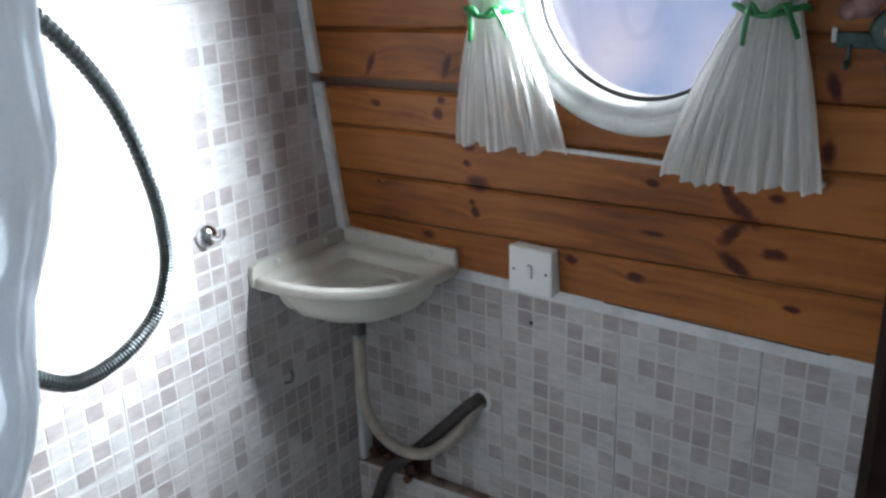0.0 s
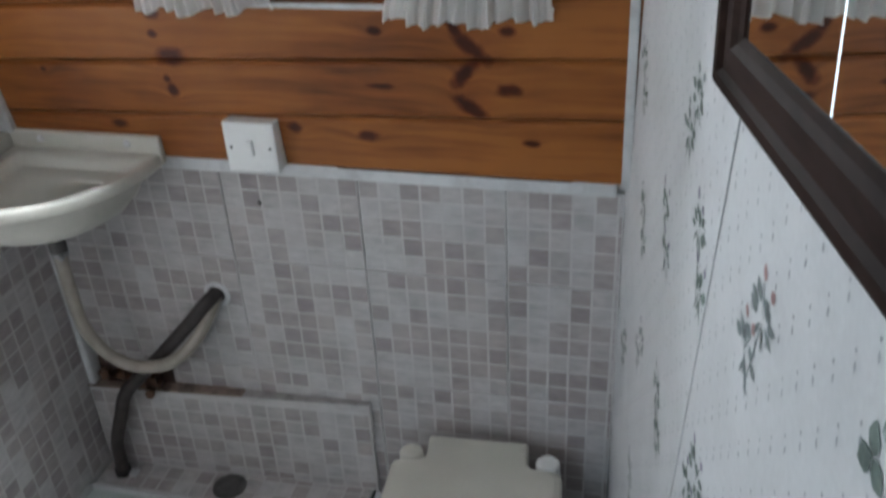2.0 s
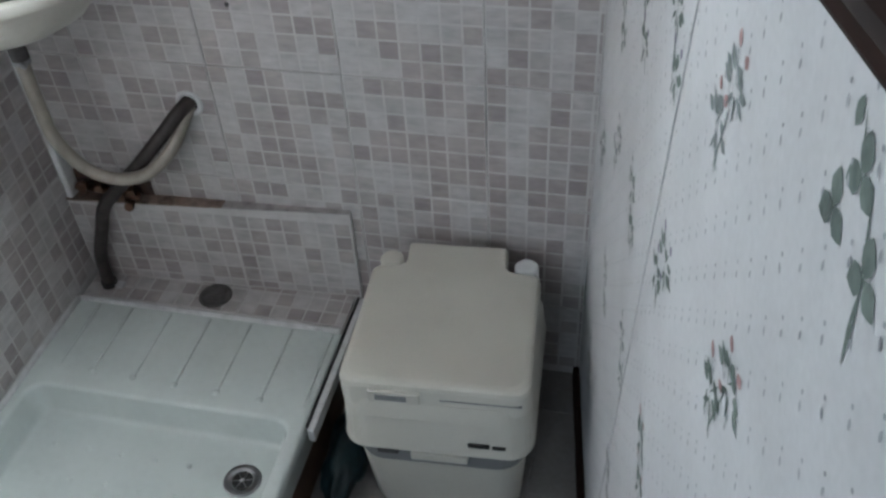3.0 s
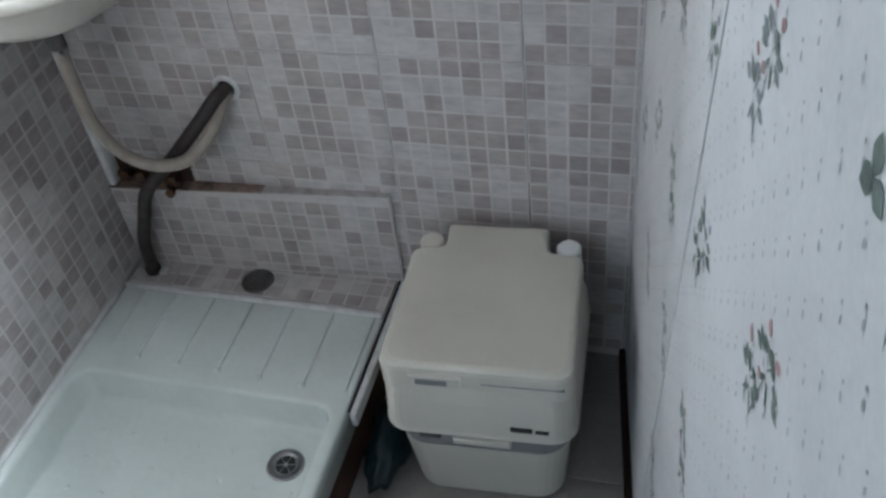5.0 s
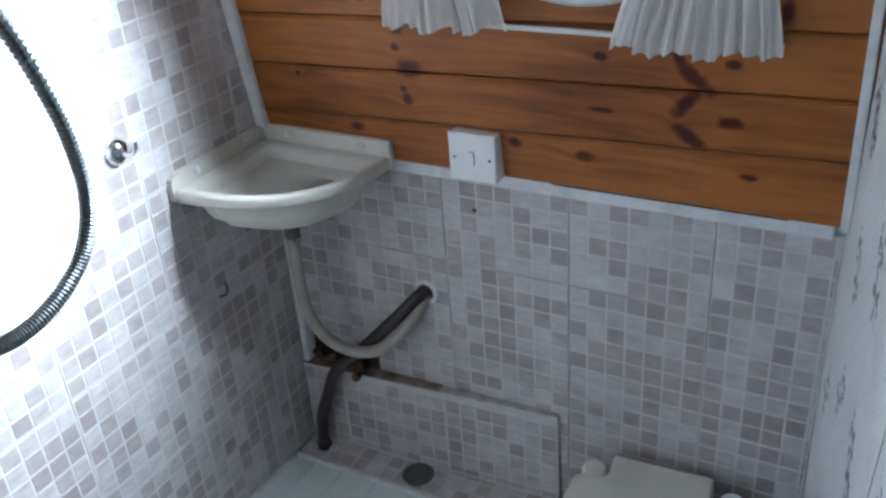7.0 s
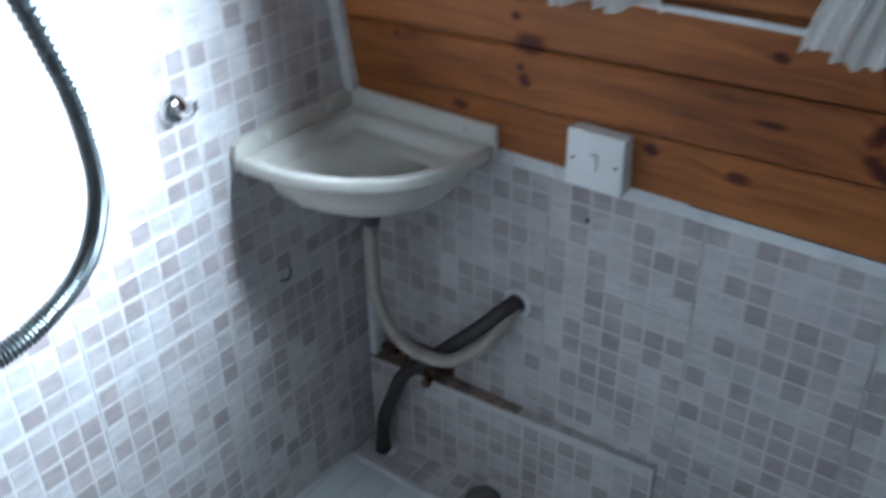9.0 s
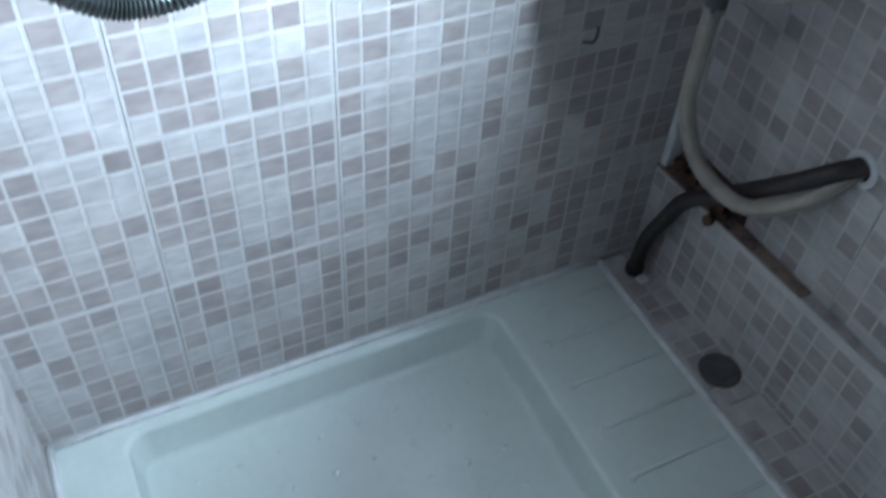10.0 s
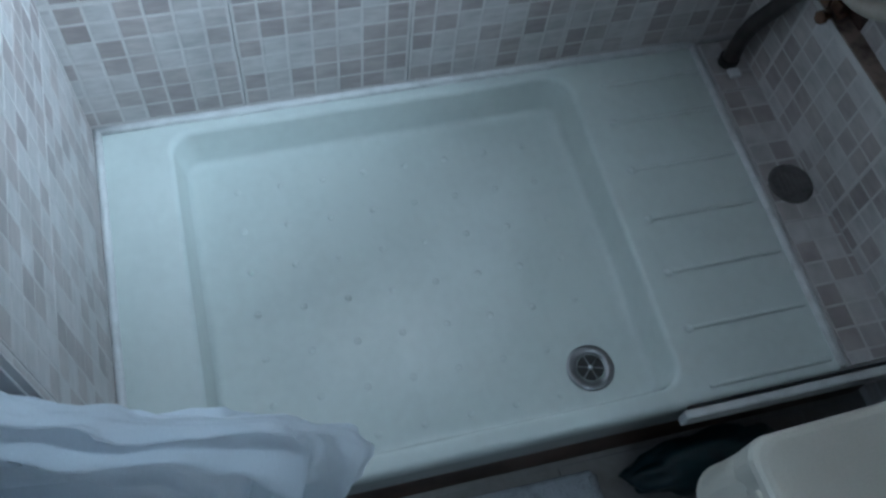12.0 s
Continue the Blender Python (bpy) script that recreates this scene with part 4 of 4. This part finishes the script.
# added skirting, its dark colour stands in for shade between toilet and partition
base = structure("baseboard", box((RIGHT - 0.014, -1.20, FLOOR), (RIGHT - 0.001, 0.0, FLOOR + 0.038), 0.003, 2), DARKWOOD, "skirting below wallpaper, added and coloured dark for the shaded gap", "baseboard")

# ---- shower curtain, drawn aside ----
sc_ = thing("shower_curtain", (0.60, -1.1, 0.8), "pale blue-white shower curtain with grey leaf print, drawn aside", "shower curtain")
EDGE = ((-0.04, -0.85), (0.02, -0.845), (0.10, -0.80), (0.18, -0.785), (0.25, -0.80), (0.32, -0.855), (0.43, -0.985), (0.54, -1.045), (0.70, -1.08), (0.88, -1.09), (1.05, -1.04), (1.25, -0.985), (1.60, -0.95))


def edge_y(z):
    """Where the free edge of the gathered curtain hangs at a height."""
    for (z0, y0), (z1, y1) in zip(EDGE, EDGE[1:]):
        if z <= z1:
            k = (z - z0) / (z1 - z0)
            return y0 + (y1 - y0) * k * k * (3 - 2 * k)
    return EDGE[-1][1]


def curtain_point(u, z):
    """A point of the curtain: u runs from the wall end to the free edge."""
    front = edge_y(z)
    back_ = -1.34 + 0.22 * max(0.0, min(1.0, 1 - z / 0.8)) ** 1.5
    y = back_ + (front - back_) * (u + 0.035 * math.sin(u * 40 + z * 2.5) * (1 - u))
    amp = 0.030 * (0.40 + 0.60 * math.sin(math.pi * min(1, u * 1.15)) ** 0.8)
    x = 0.606 + amp * (math.sin(u * 2 * math.pi * 5.5 + 0.8 * math.sin(z * 2.2)) + 0.30 * math.sin(u * 2 * math.pi * 13 + z * 3))
    x += 0.020 * noise.noise(Vector((u * 6, z * 5, 2.0))) + 0.009 * noise.noise(Vector((u * 20, z * 15, 5.0))) + 0.004 * noise.noise(Vector((u * 50, z * 40, 9.0)))
    y += 0.010 * noise.noise(Vector((u * 9, z * 9, 8.0)))
    return Vector((x, y, z))


bm = bmesh.new()
rows_ = []
NV, NU = 110, 240
for j in range(NV + 1):
    z = -0.030 + 1.63 * j / NV
    rows_.append([bm.verts.new(curtain_point(i / NU, z)) for i in range(NU + 1)])
for a, b in zip(rows_, rows_[1:]):
    for i in range(NU):
        bm.faces.new((a[i], a[i + 1], b[i + 1], b[i]))
part("cloth", bm, SHOWERC, sc_, smooth=True)


def curtain_leaf(u, z, turn, size):
    """A sprig of three printed leaves lying on the cloth."""
    V, F = [], []
    for a in (turn - 0.7, turn, turn + 0.7):
        n = len(V)
        for p, w in ((0, 0), (0.25, 0.16), (0.55, 0.20), (0.82, 0.10), (1, 0), (0.82, -0.10), (0.55, -0.20), (0.25, -0.16)):
            du = size * (p * math.cos(a) - w * math.sin(a))
            dz = size * (p * math.sin(a) + w * math.cos(a))
            V.append(curtain_point(min(0.995, max(0.0, u + du * 1.2)), z + dz) + Vector((0.0022, 0, 0)))
        F.append(tuple(range(n, n + 8)))
    me = bpy.data.meshes.new("printed_leaf")
    me.from_pydata(V, [], F)
    me.materials.append(PRINT)
    me.update()
    ob = new("printed_leaf", me)
    ob.parent = sc_
    ob.matrix_parent_inverse = Matrix.Translation(sc_.matrix_basis.translation).inverted()


leaf_rng = random.Random(21)
for j in range(3, 11):
    for u in (0.12, 0.42, 0.72):
        curtain_leaf(u + leaf_rng.uniform(-0.06, 0.05), 0.06 + 0.135 * j + leaf_rng.uniform(-0.03, 0.03), leaf_rng.uniform(0, 6.28), leaf_rng.uniform(0.035, 0.055))
rl = thing("shower_rail", (0.612, -0.6, 1.61), "white shower curtain rail under the ceiling", "curtain rail")
part("rail", tube([Vector((0.612, -1.60 + 0.26 * i, 1.615)) for i in range(6)], 0.010, 14), WHITE, rl, smooth=True)

# ---- mirror on the papered wall ----
mir = thing("wall_mirror", (RIGHT, -0.95, 1.4), "large wall mirror in dark-stained moulded frame on wallpaper", "mirror")
MY0, MY1, MZ0, MZ1 = -1.120, -0.640, 1.131, 1.60
prof = [(0.0, 0.001), (0.0, 0.009), (0.006, 0.012), (0.014, 0.012), (0.018, 0.008), (0.026, 0.0075), (0.030, 0.0105), (0.040, 0.010), (0.046, 0.007), (0.052, 0.0055), (0.052, 0.001)]
TILTM = Matrix.Translation((RIGHT, MY1, MZ0)) @ Matrix.Rotation(radians(-7.2), 4, "X") @ Matrix.Translation((-RIGHT, -MY1, -MZ0))


def rail_(a, b, inward, name, along, across):
    """One mitred side of the frame from a to b (y, z), profile running inward."""
    a, b, inward = Vector(a), Vector(b), Vector(inward)
    d = (b - a).normalized()
    A = [TILTM @ Vector((RIGHT - h, (a + inward * w * across + d * w * along).x, (a + inward * w * across + d * w * along).y)) for w, h in prof]
    B = [TILTM @ Vector((RIGHT - h, (b + inward * w * across - d * w * along).x, (b + inward * w * across - d * w * along).y)) for w, h in prof]
    part(name, loft([A, B]), DARKWOOD, mir)


rail_((MY0, MZ0), (MY1, MZ0), (0, 1), "frame_rail", 1.25, 0.82)
rail_((MY0, MZ1), (MY1, MZ1), (0, -1), "frame_rail", 1.25, 0.82)
rail_((MY0, MZ0), (MY0, MZ1), (1, 0), "frame_stile", 0.82, 1.25)
rail_((MY1, MZ0), (MY1, MZ1), (-1, 0), "frame_stile", 0.82, 1.25)
part("glass", box((RIGHT - 0.0045, MY0 + 0.05, MZ0 + 0.040), (RIGHT - 0.001, -0.8902, MZ1 - 0.040), m=TILTM), MIRROR, mir, "silvered mirror pane")
part("glass", box((RIGHT - 0.0045, -0.8898, MZ0 + 0.040), (RIGHT - 0.001, MY1 - 0.05, MZ1 - 0.040), m=TILTM), MIRROR, mir, "silvered mirror pane")
part("joint_strip", box((RIGHT - 0.0049, -0.8903, MZ0 + 0.040), (RIGHT - 0.0046, -0.8897, MZ1 - 0.040), m=TILTM), CHROME, mir)

# ---- wallpaper print ----
SPRIGS = [(-0.436, 1.192), (-0.525, 1.055), (-0.616, 0.966), (-0.801, 1.028), (-0.430, 0.886), (-0.240, 0.786), (-0.288, 0.632), (-0.478, 0.680), (-0.685, 0.786), (-0.530, 0.495),
          (-0.307, 0.390), (-0.725, 0.560), (-0.200, 0.060), (-0.907, 0.900), (-0.550, 0.250), (-0.950, 0.600), (-0.150, 0.950), (-0.110, 0.500)]


def leaf(V, F, y, z, ang, ln, w):
    """A pointed flat leaf."""
    n = len(V)
    c, s = math.cos(ang), math.sin(ang)
    for a, b in ((0, 0), (0.25, 0.8), (0.55, 1.0), (0.82, 0.5), (1, 0), (0.82, -0.5), (0.55, -1.0), (0.25, -0.8)):
        u, v = a * ln, b * w
        V.append((RIGHT - 0.0004, y + u * c - v * s, z + u * s + v * c))
    F.append(tuple(range(n, n + 8)))


def mesh_part(name, V, F, material, parent, label=""):
    me = bpy.data.meshes.new(name)
    me.from_pydata(V, [], F)
    me.materials.append(material)
    me.update()
    ob = new(name, me)
    ob.parent = parent
    if label:
        ob["label"] = label
    return ob


rng = random.Random(11)
for i, (y, z) in enumerate(SPRIGS):
    V, F, V2, F2 = [], [], [], []
    flip = rng.choice((-1, 1))
    for dy, dz, n_ in ((0.010 * flip, 0.024, 7), (-0.009 * flip, -0.020, 6)):
        cy, cz = y + dy, z + dz
        leaf(V, F, y - dy * 0.3, z - 0.050, math.atan2(cz - z + 0.050, cy - y + dy * 0.3), math.hypot(cz - z + 0.050, cy - y), 0.0008)
        for k in range(n_):                         # loose leaves round each tuft
            a = radians(90 + (k - n_ / 2 + 0.5) * 34 + rng.uniform(-10, 10))
            r = rng.uniform(0.003, 0.012)
            leaf(V, F, cy + r * math.cos(a), cz + r * math.sin(a), a + rng.uniform(-0.3, 0.3), rng.uniform(0.009, 0.015), rng.uniform(0.0034, 0.0052))
        for k in range(2):                          # buds on thin stalks
            a = radians(90 - flip * 28 + k * flip * 46 + rng.uniform(-12, 12))
            ln = rng.uniform(0.018, 0.027)
            leaf(V, F, cy, cz, a, ln, 0.0007)
            leaf(V2, F2, cy + ln * math.cos(a), cz + ln * math.sin(a), a, rng.uniform(0.008, 0.012), 0.0034)
        for k in range(3):                          # stalk ends and drooping leaves
            leaf(V, F, cy + rng.uniform(-0.005, 0.005), cz - 0.004, radians(270 + (k - 1) * 24 + rng.uniform(-8, 8)), rng.uniform(0.014, 0.024), 0.0016)
    V, V2 = [[(p, y + (q - y) * 1.5, z + (r - z) * 0.95) for p, q, r in W] for W in (V, V2)]
    mesh_part("sprig_leaves", V, F, LEAF if i % 3 else LEAF2, wall_east, "printed grey-green leaves")
    mesh_part("sprig_buds", V2, F2, (BUD if y < -0.70 else (BUD2, LEAF2)[i % 2]), wall_east, "printed buds")
V, F = [], []
for c0, d0 in ((-0.988, 1.108), (-1.004, 1.135), (-1.030, 1.110)):
    for a in (80, 200, 320):
        leaf(V, F, c0, d0, radians(a), 0.017, 0.0066)
leaf(V, F, -0.986, 1.143, radians(95), 0.014, 0.0042)
leaf(V, F, -1.004, 1.132, radians(62), 0.026, 0.0010)
leaf(V, F, -1.030, 1.105, radians(66), 0.032, 0.0012)
leaf(V, F, -1.030, 1.105, radians(262), 0.034, 0.0022)
mesh_part("sprig_leaves", V, F, LEAF, wall_east, "large printed trefoil leaves")
V, F = [], []
step = 0.0205
r_ = 0
z = FLOOR + 0.07
while z < 1.60:
    y = -1.20 + (step if r_ % 2 else 0)
    while y < -0.01:
        jy, jz = y + rng.uniform(-0.0007, 0.0007), z + rng.uniform(-0.0007, 0.0007)
        leaf(V, F, jy, jz, radians(80 + rng.uniform(-20, 20)), 0.0062, 0.0015)
        leaf(V, F, jy + 0.0034, jz + 0.0088, radians(120), 0.0034, 0.0013)
        y += 2 * step
    z += step
    r_ += 1
ob = mesh_part("speckle_print", V, F, SPECK, wall_east, "tiny printed speckles in diagonal rows")
ob["kind"] = "stuff"
part("paper_seam", loft([[Vector((RIGHT + dx, -0.588 - 0.207 * (z - 0.6) + dy, z)) for dx, dy in ((-0.0012, -0.0003), (0.001, -0.0003), (0.001, 0.0003), (-0.0012, 0.0003))] for z in (FLOOR + 0.06, 1.5)]), SEAM, wall_east)

# ---- tiles on walls, shelf and boxing ----
lay_tiles(wall_north, (0, 0, 0), (1, 0, 0), (0, 0, 1), -0.128, 0.028, 0.0, RIGHT, -0.148, 0.711)
lay_tiles(wall_west, (0, 0, 0), (0, 1, 0), (0, 0, 1), -1.350, 0.010, -1.083, -0.001, -0.002, 1.70, 0.0046)
lay_tiles(wall_south, (0, -1.077, 0), (-1, 0, 0), (0, 0, 1), -0.52, 0.010, -0.533, -0.002, -0.002, 1.70)
lay_tiles(shelf, (0, 0, -0.001), (1, 0, 0), (0, 1, 0), 0.105, -0.10, 0.003, 0.588, TY1 + 0.004, -0.002)
lay_tiles(boxing, (0.002, -0.0345, 0), Vector((0.600, 0.024, 0)).normalized(), (0, 0, 1), 0.10, -0.05, 0.0, 0.599, 0.001, 0.205)

for ob in (wall_east, base):
    ob.matrix_basis = EAST
TURN = Matrix.Translation((0.735, -0.05, 0)) @ Matrix.Rotation(radians(3.6), 4, "Z") @ Matrix.Translation((-0.735, 0.05, 0))
pt.matrix_basis = TURN @ Matrix.Translation(pt.location)     # the toilet stands a little askew
mir.matrix_basis = EAST @ Matrix.Translation(mir.location)
